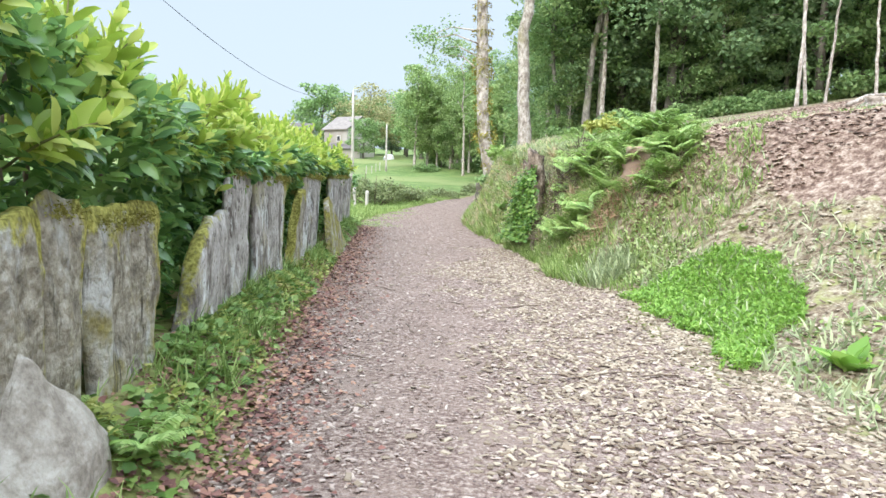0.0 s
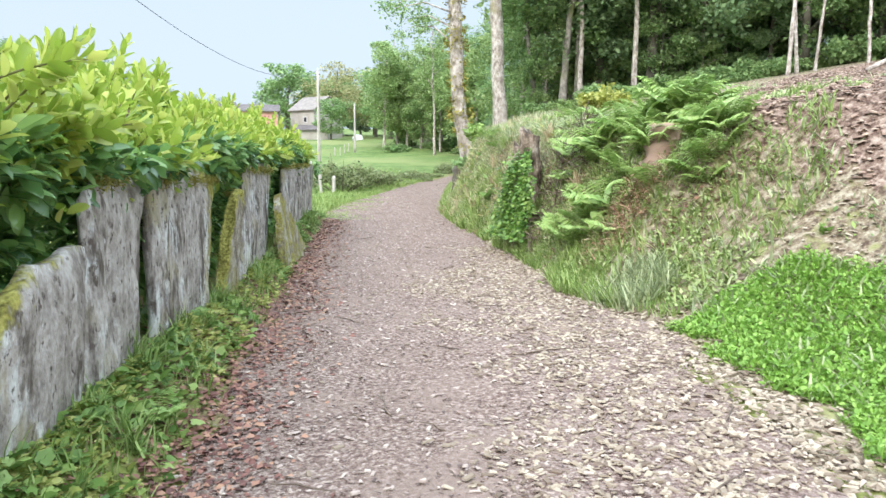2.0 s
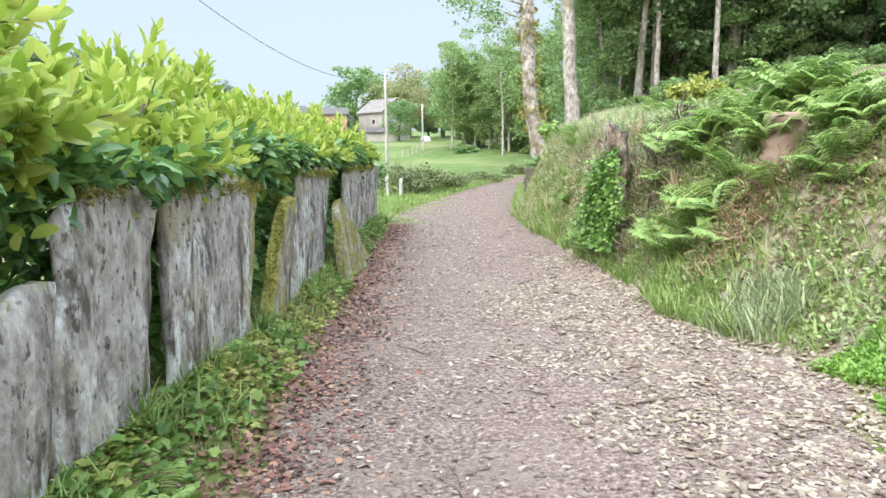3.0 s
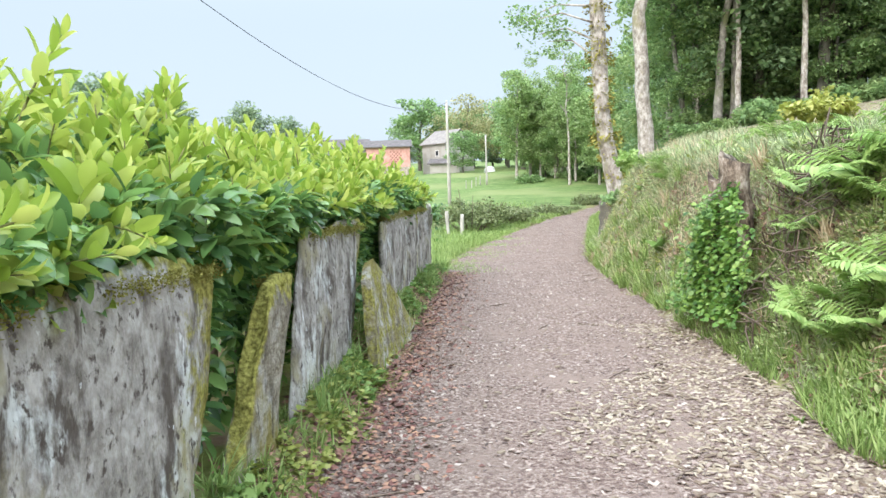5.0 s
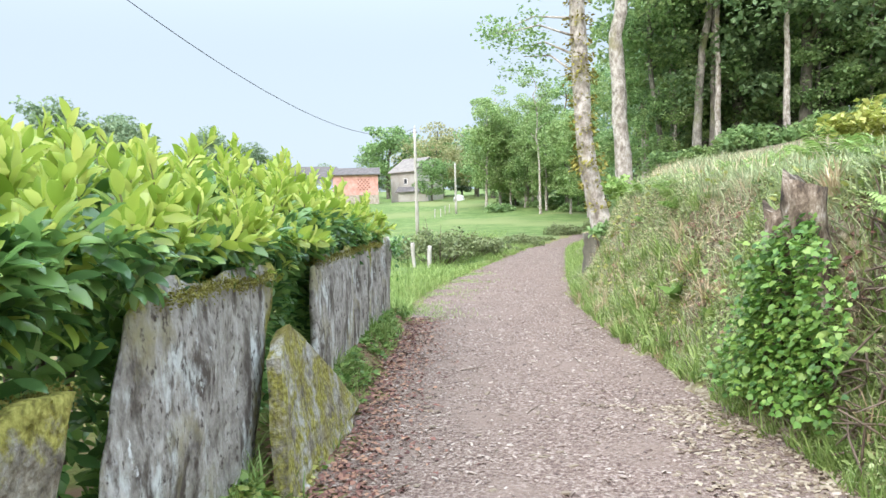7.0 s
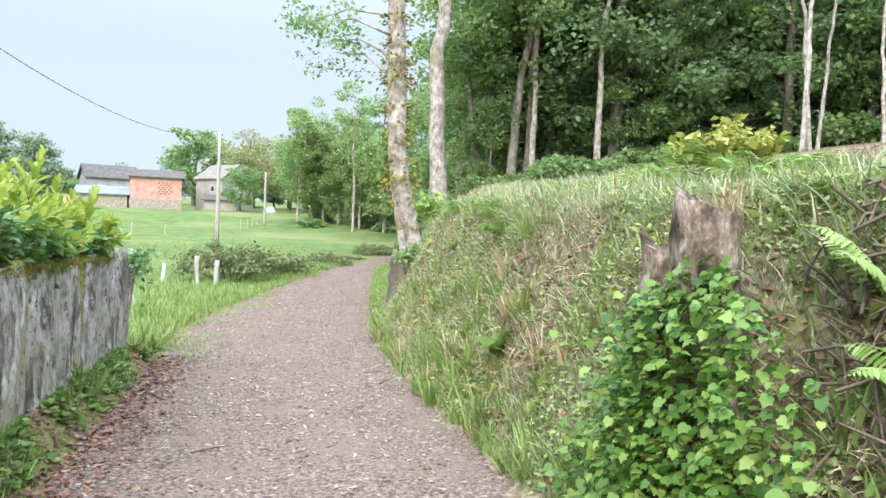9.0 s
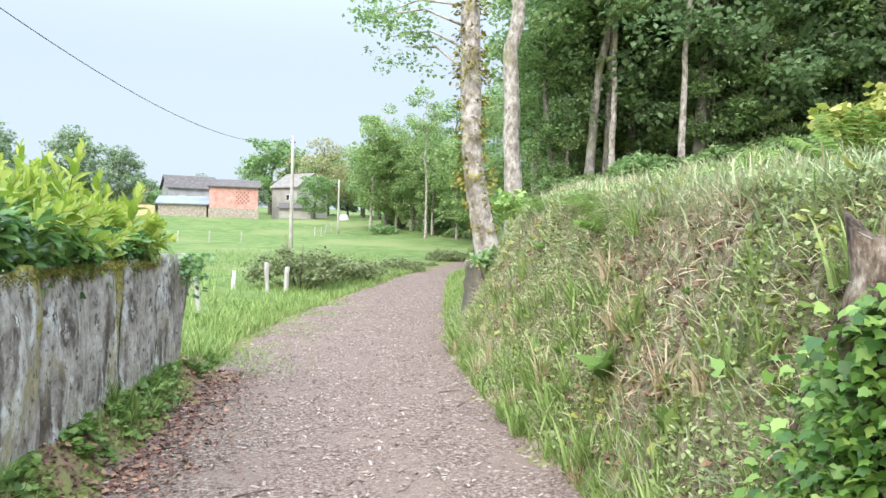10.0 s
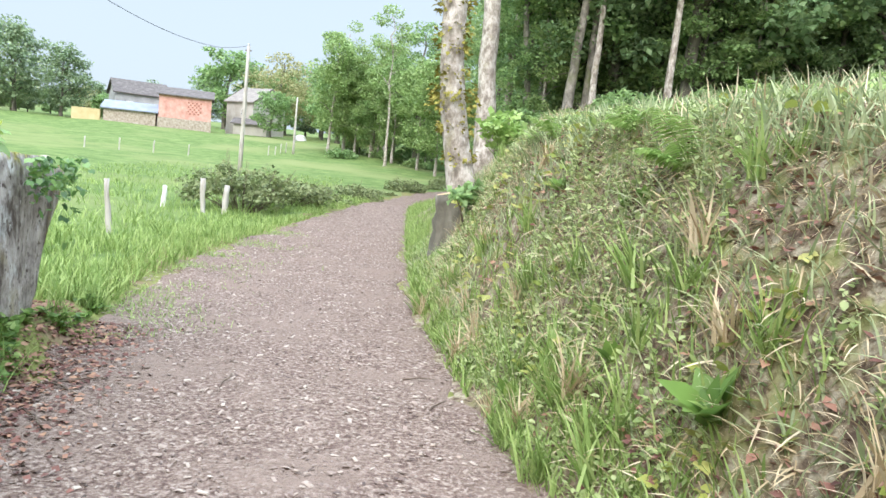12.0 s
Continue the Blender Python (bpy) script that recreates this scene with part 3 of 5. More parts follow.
# ---- cherry laurel hedge behind the slabs ----


def leaves_on(n, pos, out, size, mat_v=LAUREL_V, mat_f=LAUREL_F, droop=0.3, loose=0.7):
    """n leaves at pos that point along out, loosened."""
    d = out + rng.normal(0, loose, (n, 3))
    d[:, 2] -= droop * np.abs(rng.normal(0, 1, n))
    d /= np.linalg.norm(d, axis=1)[:, None]
    return scatter(mat_v, mat_f, pos, bases(np.arctan2(-d[:, 0], d[:, 1]), np.arcsin(d[:, 2].clip(-1, 1)), rng.uniform(-.8, .8, n), size))


def shoot_mesh(seed, tall):
    """An upright young twig with paired leaves."""
    r = np.random.default_rng(seed)
    lean = r.normal(0, .18, 2)
    pts = np.array([(lean[0] * s * s * tall, lean[1] * s * s * tall, s * tall) for s in np.linspace(0, 1, 6)])
    n = 15
    s = np.linspace(.15, 1, n)
    pos = np.stack([np.interp(s, np.linspace(0, 1, 6), pts[:, i]) for i in range(3)], -1)
    yaw = np.arange(n) * 2.4 + r.normal(0, .3, n)
    v, f = scatter(LAUREL_V, LAUREL_F, pos, bases(yaw, lerp(s, (0, 1), (.35, 1.25)) + r.normal(0, .15, n), r.normal(0, .3, n), lerp(s, (0, .6, 1), (.15, .14, .085)) * r.uniform(.8, 1.2, n)))
    stem = tube(pts, np.linspace(.006, .003, 6), 5)
    return mesh_of("shoot", v, f, M_SHOOT), mesh_of("twig", *stem, M_STEM)


SHOOTS = [shoot_mesh(40 + i, t) for i, t in enumerate((.22, .3, .36, .26, .42, .32))]


def hedge_top(y):
    return 1.76 + 0.1 * vnoise(y, y * 0, 1.3, 51) + 0.32 * lerp(y, (3.6, 5.8), (1, 0)) - 0.14 * lerp(y, (15.5, 18.4), (0, 1))


def hedge_face(y, dx):
    """The hedge's upper side climbs back from the slabs."""
    return hedge_top(y) - .42 + .5 * smooth((np.asarray(dx) + .12) / .95)


def laurel_bush(yc, half, number):
    x0 = float(slab_line(yc)) - 0.75
    thing = empty("laurel_bush", x0, yc, .25)
    tagged(thing, "dense cherry laurel bush with glossy dark leaves and yellow-green young shoots", "hedge bush", "bushes of the laurel hedge")
    org = np.array([x0, yc, .25])
    # leaves over the front and the top, and inside
    nf, nt, ni = 1250, 1750, 700
    y = yc + rng.uniform(-half, half, nf)
    z = rng.uniform(.04, 1, nf) ** .6 * (hedge_top(y) - .3) + .08
    bulge = .12 * vnoise(y, z, .45, 52) + .08 * vnoise(y, z, .2, 53)
    x = slab_line(y) - .2 + bulge + .15 * smooth((z - 1.15) / .3) - rng.exponential(.06, nf)
    x = np.where(z < 1.22, np.minimum(x, slab_line(y) - .24), x)
    front = np.stack([x, y, z], -1)
    of = np.tile([.8, -.25, .3], (nf, 1))
    y = yc + rng.uniform(-half, half, nt)
    dx = rng.uniform(0, 1, nt) ** 1.1 * 1.9
    topp = np.stack([slab_line(y) - .08 - dx, y, hedge_face(y, dx) + .12 * vnoise(y, dx, .4, 54) - rng.exponential(.06, nt)], -1)
    ot = np.tile([.45, -.2, .6], (nt, 1))
    y = yc + rng.uniform(-half, half, ni)
    inner = np.stack([slab_line(y) - .4 - rng.uniform(0, .9, ni), y, rng.uniform(.4, 1.5, ni)], -1)
    oi = rng.normal(0, 1, (ni, 3))
    young = rng.uniform(0, 1, nt) < .28
    dark_pos = np.concatenate([front, topp[~young], inner])
    dark_out = np.concatenate([of, ot[~young], oi])
    v, f = leaves_on(len(dark_pos), dark_pos, dark_out, rng.uniform(.1, .17, len(dark_pos)))
    tagged(part("foliage", v - org, f, M_LAUREL, thing), kind="stuff")
    v, f = leaves_on(int(young.sum()), topp[young], ot[young], rng.uniform(.09, .16, int(young.sum())))
    tagged(part("young_foliage", v - org, f, M_SHOOT, thing), kind="stuff")
    for i in range(5):
        a, r = rng.uniform(-half * .7, half * .7), rng.uniform(-.4, .35)
        pts = [(r * .5, a * .4, -.1), (r * .7, a * .7, .5), (r, a, 1.0), (r * 1.2 + .1, a * 1.25, 1.45)]
        part("stem", *tube(pts, (.03, .024, .016, .008), 6), M_TWIG, thing)
    for i in range(46):
        m, t = SHOOTS[(number * 5 + i * 7) % len(SHOOTS)]
        y, dx = yc + rng.uniform(-half, half), abs(rng.normal(.05, .55))
        z = float(hedge_face(y, dx)) - .05
        sh = new("shoot", m)
        sh.parent = thing
        k = rng.uniform(.8, 1.4)
        sh.matrix_basis = Matrix.Translation((float(slab_line(y)) - .12 - dx - org[0], y - org[1], z - org[2])) @ pose(0, 0, 0, rng.normal(0, 14), rng.normal(6, 14), rng.uniform(0, 360)) @ Matrix.Scale(k, 4)
        tw = new("twig", t)
        tw.parent = sh
    for i in range(16 if number < 4 else 7):
        # sprays that hang out over the slabs
        m, t = SHOOTS[(number * 3 + i * 5) % len(SHOOTS)]
        y, z = yc + rng.uniform(-half, half), rng.uniform(1.28, 1.75 if number < 3 else 1.5)
        sh = new("shoot", m)
        sh.parent = thing
        sh.matrix_basis = Matrix.Translation((float(slab_line(y)) - .16 - org[0], y - org[1], z - org[2])) @ pose(0, 0, 0, rng.normal(10, 20), rng.uniform(35, 85), rng.uniform(-30, 30)) @ Matrix.Scale(rng.uniform(.8, 1.2), 4)
        tw = new("twig", t)
        tw.parent = sh


for k in range(9):
    laurel_bush(1.0 + 2.05 * k + .0, 1.12 if k < 8 else .95, k)

# ---- trees ----


def crown_cards(clumps, per, size, spread, r):
    c = np.repeat(np.asarray(clumps, float), per, 0)
    n = len(c)
    d = r.normal(0, 1, (n, 3))
    d /= np.linalg.norm(d, axis=1)[:, None]
    rad = np.repeat(r.uniform(.65, 1.3, len(clumps)) * spread, per) * r.uniform(.35, 1, n) ** .5
    pos = c + d * rad[:, None] * (1, 1, .62)
    return scatter(TUFT_V, TUFT_F, pos, bases(r.uniform(0, 6.28, n), r.normal(-.1, .6, n), r.uniform(-.9, .9, n), r.uniform(.6, 1.3, n) * size))


def tree(name, x, y, tall, radius, base, wide, leaf, bark, seed, clumps=46, per=80, size=.3, lean=(0, 0), sink=0.3, label="", category="tree", group="", spread=1.0, thin=.25, bend=()):
    r = np.random.default_rng(seed)
    thing = empty(name, x, y, float(height(x, y)) - sink)
    tagged(thing, label, category, group)
    s = np.linspace(0, 1, 24)
    wob = np.cumsum(r.normal(0, .009 * tall, (24, 2)), 0) * s[:, None]
    pts = np.stack([lean[0] * s * tall + wob[:, 0], lean[1] * s * tall + wob[:, 1], s * tall * .92], -1)
    if bend:
        pts[:, 0] = np.interp(pts[:, 2], [q[0] for q in bend], [q[1] for q in bend])
    rr = radius * (thin + (1 - thin) * (1 - s)) + radius * .35 * np.exp(-s * 25)
    part("trunk", *tube(pts, rr, 12, rough=.12, seed=seed), bark, thing)
    thing["run"] = [float(q) for q in pts.ravel()]
    ends = []
    for i in range(11):
        h = r.uniform(base / tall, .93)
        p0 = np.array([np.interp(h, s, pts[:, j]) for j in range(3)])
        a = i * 2.4 + r.normal(0, .4)
        reach = wide * (1 - .45 * abs(h - .55)) * r.uniform(.6, 1)
        p3 = p0 + (math.cos(a) * reach, math.sin(a) * reach, reach * r.uniform(.15, .7))
        mid = (p0 + p3) / 2 + (0, 0, .12 * reach)
        k = radius * (1 - h) * .5 + .02
        part("limb", *tube([p0, mid, p3], (k, k * .65, k * .25), 6), bark, thing)
        ends += [p3, (mid + p3) / 2, mid]
    ends = np.array(ends)
    extra = max(0, clumps - len(ends))
    ph, th = r.uniform(0, 6.28, extra), r.uniform(0, 1, extra)
    z = base + (tall - base) * th
    prof = wide * np.sin(np.clip((th + .12) / 1.12, 0, 1) * math.pi) ** .6 * r.uniform(.45, 1, extra)
    cen = np.stack([np.interp(z, pts[:, 2], pts[:, j]) for j in range(2)], -1)
    shell = np.stack([cen[:, 0] + np.cos(ph) * prof, cen[:, 1] + np.sin(ph) * prof, z], -1)
    v, f = crown_cards(np.concatenate([ends, shell]), per, size, spread, r)
    tagged(part("crown", v, f, leaf, thing), kind="stuff")
    return thing


def again(thing, x, y, turn, k=1.0):
    """The same kind of tree once more."""
    m = pose(x, y, float(height(x, y)) - .3, 0, 0, turn) @ Matrix.Scale(k, 4)
    ob = copy_thing(thing, m)
    ob.matrix_basis = m
    return ob


def birch_burrs(thing, pts_z, radius):
    """Mossy burrs and shaggy collars on the trunk."""
    r = np.random.default_rng(5)
    for z, big in pts_z:
        n = int(260 * big)
        a = r.uniform(0, 6.28, n)
        rad = radius * r.uniform(.9, 1.15 + .9 * big, n)
        run = np.array(thing["run"]).reshape(-1, 3)
        ax, ay = np.interp(z, run[:, 2], run[:, 0]), np.interp(z, run[:, 2], run[:, 1])
        pos = np.stack([ax + np.cos(a) * rad, ay + np.sin(a) * rad, z + r.normal(0, .1 * big + .03, n)], -1)
        v, f = scatter(CARD_V, CARD_F, pos, bases(a - 1.57, r.normal(-.2, .5, n), r.uniform(-1, 1, n), r.uniform(.05, .12, n)))
        tagged(part("moss_collar", v, f, M_MOSS, thing, "brown moss collar"), kind="stuff")


t1 = tree("lane_tree", .82, 27.0, 17, .23, 8.5, 3.5, M_TREE_B, M_BARK, 61, clumps=40, per=60, size=.2, lean=(0, 0), label="pale-barked tree with mossy burrs beside the lane", spread=.9, thin=.5, bend=((0, .05), (.7, 0), (1.4, -.17), (2.3, -.35), (3.5, -.42), (5.1, -.47), (9, -.6), (17, -1.0)))
birch_burrs(t1, [(1.2, .3), (1.7, .35), (2.15, 1.1), (2.6, .3), (3.0, .4), (3.3, .3), (3.7, .45), (4.3, .9), (4.7, .4), (5.1, .4), (5.6, .5), (6.1, .35), (6.5, .35), (7.2, .4)], .2)
# a hanging spray of leaves on its field side
r = np.random.default_rng(9)
for i in range(4):
    p0 = np.array((-.5, 0, 4.3 + .45 * i))
    p3 = p0 + (-1.3 - .25 * i, r.uniform(-.6, .6), .6 - .25 * i)
    part("limb", *tube([p0, (p0 + p3) / 2 + (0, 0, .25), p3], (.035, .022, .008), 5), M_BARK, t1)
    c = [p3 + r.normal(0, .3, 3) for _ in range(7)] + [(p0 + p3) / 2 + r.normal(0, .2, 3) for _ in range(2)]
    v, f = crown_cards(c, 26, .1, .36, r)
    tagged(part("spray", v, f, M_TREE_A, t1), kind="stuff")
t2 = tree("tall_tree", 2.75, 41.8, 21, .36, 9, 4.5, M_TREE_B, M_BARK, 62, clumps=50, per=70, size=.25, lean=(-.01, 0), label="tall grey-barked tree on the bank", thin=.45)

OAK = dict(label="broad green oak at the edge of the wood", group="trees of the wood")
forest_a = tree("oak_tree", 8.5, 47, 17, .28, 2.0, 4.6, M_TREE_A, M_BARK_DARK, 71, clumps=85, per=100, size=.3, **OAK, spread=1.15)
forest_b = tree("ash_tree", 4.8, 52, 18, .24, 2.0, 4.0, M_TREE_B, M_BARK, 72, clumps=80, per=95, size=.27, label="fresh green ash tree at the edge of the wood", group="trees of the wood", spread=1.0)
forest_d = tree("dark_tree", 14, 45, 19, .3, 1.5, 4.8, M_TREE_D, M_BARK_DARK, 73, clumps=95, per=100, size=.3, label="dark dense tree in the shade of the wood", group="trees of the wood", spread=1.2)
forest_s = tree("slender_tree", 7.0, 44, 16, .15, 7, 2.6, M_TREE_B, M_BARK, 74, clumps=50, per=50, size=.26, label="slender pale-stemmed tree in the wood", group="trees of the wood", spread=.8)
r = np.random.default_rng(77)
spots = [
    ("d", 10.5, 44), ("a", 18, 43), ("d", 21.5, 44), ("a", 26, 41), ("d", 24, 47), ("d", 17, 50), ("a", 12, 51), ("d", 8.5, 55), ("b", 29, 45), ("d", 31, 40), ("d", 34, 46), ("a", 37, 41),
    ("d", 20, 53), ("d", 27, 54), ("d", 14, 57), ("a", 5.5, 60), ("b", 5.5, 72), ("d", 8, 68), ("a", 12, 66), ("d", 18, 63), ("d", 25, 63), ("d", 33, 58), ("a", 40, 50), ("d", 44, 44),
    ("b", -3.0, 96), ("a", 1.0, 94), ("d", 5, 86), ("d", 11, 80), ("d", 18, 76), ("d", 27, 74), ("d", -2, 104), ("b", -7, 102), ("d", 4, 104), ("d", 12, 96), ("d", 22, 90), ("d", 36, 72), ("d", 46, 60), ("d", 50, 50),
    ("s", 9.2, 42.5), ("s", 5.6, 47), ("s", -2.2, 94), ("s", 22, 39.5), ("d", 29, 37), ("d", 23, 38.5), ("d", 26.5, 35.5), ("d", 33, 34),
]
kinds = dict(a=forest_a, b=forest_b, d=forest_d, s=forest_s)
for kd, x, y in spots:
    again(kinds[kd], x + r.normal(0, .3), y + r.normal(0, .3), r.uniform(0, 360), r.uniform(.85, 1.15) * (.75 if x < 6 and y > 58 else 1))

edge = tree("edge_tree", -8.0, 98, 12.6, .17, 3.0, 2.7, M_TREE_B, M_BARK, 75, clumps=100, per=64, size=.32, label="slim tree with a high fresh green crown", group="trees of the wood", spread=1.0)
for x, y, k in ((-5.2, 99, .78), (-2.6, 96, .8), (-1.0, 92, .82), (1.4, 84, .78), (-6.4, 106, .85), (2.8, 78, .8), (-1.0, 104, .95)):
    again(edge, x, y, r.uniform(0, 360), k)
again(forest_s, -1.6, 88, 40, .98)
grey = tree("grey_tree", 6.15, 44.6, 17, .21, 8, 3.6, M_TREE_A, M_BARK_GREY, 76, clumps=60, per=70, size=.28, lean=(.02, 0), label="grey-stemmed tree at the edge of the wood", group="trees of the wood", thin=.5)
for x, y, k in ((7.0, 45.2, .9), (4.9, 46.5, .75)):
    again(grey, x, y, r.uniform(0, 360), k)

# understorey along the edge of the wood
for i in range(34):
    x = 4.5 + 30 * (i + r.uniform(0, 1)) / 34
    y = 47.5 - .22 * x + r.uniform(-1.5, 4)
    again((forest_a, forest_b, forest_d, forest_a)[i % 4], x, y, r.uniform(0, 360), r.uniform(.35, .6))
for i in range(12):
    again((forest_b, forest_a)[i % 2], r.uniform(-5, 5), r.uniform(94, 118), r.uniform(0, 360), r.uniform(.35, .6))

# slender birch stems on the cleared slope
stem = tree("birch_tree", 13.3, 33.4, 11, .085, 8, 1.4, M_TREE_B, M_BARK, 81, clumps=36, per=18, size=.18, lean=(.02, 0), label="thin pale birch stem on the cleared slope", group="birch stems", spread=.5, thin=.5)
for x, y, k, turn in ((13.9, 34.0, .9, 120), (17.5, 35.5, .9, 50), (19.5, 36.5, 1.0, 200), (16.0, 37.0, .85, 300)):
    again(stem, x, y, turn, k)

# trees round the farm and beyond the pasture
far_a = tree("farm_tree", -30, 146, 13.2, .4, 3, 6.0, M_TREE_A, M_BARK_DARK, 91, clumps=95, per=45, size=.6, label="dark leafy tree behind the farm buildings", group="farm trees", spread=1.5)
# far_f and its copies carry their haze in the leaf colour
far_f = tree("field_tree", -64, 119, 14, .35, 2.5, 5.5, M_TREE_F, M_BARK_DARK, 92, clumps=120, per=42, size=.55, label="green tree beyond the pasture with distance haze in its leaf colour", group="farm trees", spread=1.4)
far_p = tree("budding_tree", -20.5, 138, 12.5, .3, 3, 6.0, M_TREE_P, M_BARK_DARK, 93, clumps=110, per=36, size=.4, label="bare-branched tree with olive buds by the farm", group="farm trees", spread=1.5)
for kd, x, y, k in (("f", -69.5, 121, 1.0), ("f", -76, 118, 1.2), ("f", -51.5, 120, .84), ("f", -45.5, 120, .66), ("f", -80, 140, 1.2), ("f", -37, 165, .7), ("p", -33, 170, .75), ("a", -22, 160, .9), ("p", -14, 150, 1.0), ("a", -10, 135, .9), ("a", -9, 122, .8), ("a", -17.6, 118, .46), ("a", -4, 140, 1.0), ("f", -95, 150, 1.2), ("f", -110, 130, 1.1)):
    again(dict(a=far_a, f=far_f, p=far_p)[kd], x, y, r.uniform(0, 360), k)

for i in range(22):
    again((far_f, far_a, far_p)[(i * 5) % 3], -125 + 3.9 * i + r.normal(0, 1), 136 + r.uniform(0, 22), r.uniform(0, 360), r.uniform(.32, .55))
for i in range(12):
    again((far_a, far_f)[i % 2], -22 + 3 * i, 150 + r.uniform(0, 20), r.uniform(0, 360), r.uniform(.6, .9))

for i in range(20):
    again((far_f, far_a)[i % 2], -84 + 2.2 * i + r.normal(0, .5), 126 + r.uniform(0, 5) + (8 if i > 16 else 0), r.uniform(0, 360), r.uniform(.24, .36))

# ---- bushes and undergrowth ----


def bush(name, x, y, wide, tall, leaf, seed, size=.1, n=26, per=60, label="", group="", category="bush", deep=None, stems=6):
    r = np.random.default_rng(seed)
    thing = empty(name, x, y, float(height(x, y)) - .05)
    tagged(thing, label, category, group)
    deep = deep or wide
    a, d = r.uniform(0, 6.28, n), r.uniform(0, 1, n) ** .5
    c = np.stack([np.cos(a) * d * wide * .5, np.sin(a) * d * deep * .5, tall * (.25 + .6 * r.uniform(0, 1, n) * (1 - .5 * d))], -1)
    v, f = crown_cards(c, per, size, min(wide, tall) * .22, r)
    tagged(part("foliage", v, f, leaf, thing), kind="stuff")
    for i in range(stems):
        e = c[i] * (1, 1, 1.1)
        part("stem", *tube([(e[0] * .2, e[1] * .2, -.05), e * (.6, .6, .5), e * (1, 1, 1.0 if i < 6 else 1.35)], (.015, .01, .004), 5), M_TWIG, thing)
    return thing


HR = dict(label="low tangled hedgerow bush along the pasture edge", group="hedgerow bushes")
hb = bush("hedgerow_bush", -4.1, 33.4, 2.9, 1.5, M_HEDGEROW, 101, size=.11, n=52, per=60, stems=34, **HR)
hb2 = bush("bramble_bush", -3.4, 36.2, 2.6, 1.0, M_HEDGEROW, 102, size=.11, n=46, per=60, stems=26, label="olive bramble bush along the pasture edge", group="hedgerow bushes")
wb = bush("wood_bush", 5.2, 43.5, 2.6, 1.3, M_TREE_A, 107, size=.16, n=34, per=50, label="green undergrowth bush at the edge of the wood", group="undergrowth bushes")
wb2 = bush("wood_bush", 7.4, 42.2, 2.2, 1.1, M_TREE_B, 108, size=.16, n=30, per=50, label="fresh green undergrowth bush at the edge of the wood", group="undergrowth bushes")
for i, (x, y, k) in enumerate(((-2.6, 40, .9), (-2.0, 44, 1.0), (-1.0, 50, .9), (0.2, 55, 1.1), (1.4, 60, 1.0), (3.0, 62, 1.2), (-4.6, 37.5, .8), (-1.6, 47, .7))):
    again((hb, hb2)[(i * 3 + 1) % 2], x, y, r.uniform(0, 360), k * .75)
for i in range(26):
    x, y = r.uniform(4, 34), r.uniform(39.5, 46)
    again((wb, wb2)[i % 2], x, y, r.uniform(0, 360), r.uniform(.8, 1.5))
for i in range(14):
    again((wb2, wb)[i % 2], r.uniform(-7, 5), r.uniform(88, 114), r.uniform(0, 360), r.uniform(.8, 1.5))
bush("golden_bush", 3.05, 17.1, .85, .7, M_GOLD, 103, size=.085, n=30, per=46, label="golden-leaved shrub on the crest of the bank")
bush("hazel_sprout", .95, 22.6, .6, .75, M_FERN, 104, size=.09, n=18, per=40, label="bright green hazel sprout on the bank")
bush("hazel_sprout", .75, 23.3, .6, .6, M_YELLOW, 105, size=.09, n=14, per=40, label="yellow-green hazel sprout on the bank")
bush("ivy_clump", .52, 22.2, .45, .55, M_TREE_A, 106, size=.08, n=16, per=40, label="dark ivy clump on the face of the bank")

# ---- stumps ----


def stump(name, x, y, z0, z1, radius, label, slant=0.0, rough=.2, seed=1, bark=None, ragged=0.0):
    thing = empty(name, x, y, z0)
    tagged(thing, label, "tree stump")
    h = z1 - z0
    s = np.linspace(0, 1, 9)
    v, f = tube(np.stack([0 * s, 0 * s, -.25 + s * (h + .25)], -1), radius * (1 + .5 * np.exp(-s * 6)), 22, rough=rough, seed=seed)
    v[:, 2] += slant * v[:, 0] * (v[:, 2] > h * .7) + ragged * vnoise(v[:, 0], v[:, 1], radius * .7, seed) * (v[:, 2] > h * .9)
    part("trunk", v, f, bark or M_BARK, thing)
    a = np.linspace(0, 2 * math.pi, 23)[:-1]
    rim = np.stack([np.cos(a) * radius * .9, np.sin(a) * radius * .9, h - ragged + .006 + slant * np.cos(a) * radius * .9], -1)
    cv = np.concatenate([rim, rim * (1.0, 1.0, 1) - (0, 0, .02), [(0, 0, h - ragged * 1.5 + .012)]])
    cf = [(22 * 2, i, (i + 1) % 22) for i in range(22)]
    cf += [t for i in range(22) for t in ((i, i + 22, (i + 1) % 22 + 22), (i, (i + 1) % 22 + 22, (i + 1) % 22))]
    part("cut_face", cv, cf, M_ROTTEN if ragged else M_CUT, thing, "dark decayed top" if ragged else "pale sawn wood")
    return thing


stump("tree_stump", .47, 24.9, .3, 1.16, .19, "freshly sawn stump at the corner of the bank", slant=.25, seed=3, bark=M_BARK_DARK)
stump("tree_stump", 2.56, 11.25, 1.52, 1.76, .2, "broad reddish stump with a pale cut top among ferns", rough=.25, seed=4, bark=M_CHIP_BARK)
stump("tree_stump", 1.34, 13.78, .7, 1.75, .15, "old decayed stump overgrown with ivy", rough=.22, seed=5, bark=M_ROTTEN, ragged=.09)
stump("tree_stump", 1.24, 14.02, .6, 1.58, .11, "short decayed stump beside the ivy", rough=.22, seed=6, bark=M_ROTTEN, ragged=.07)
stump("tree_stump", 9.2, 18.5, 2.9, 3.3, .3, "weathered stump on the chip mound", rough=.3, seed=7)

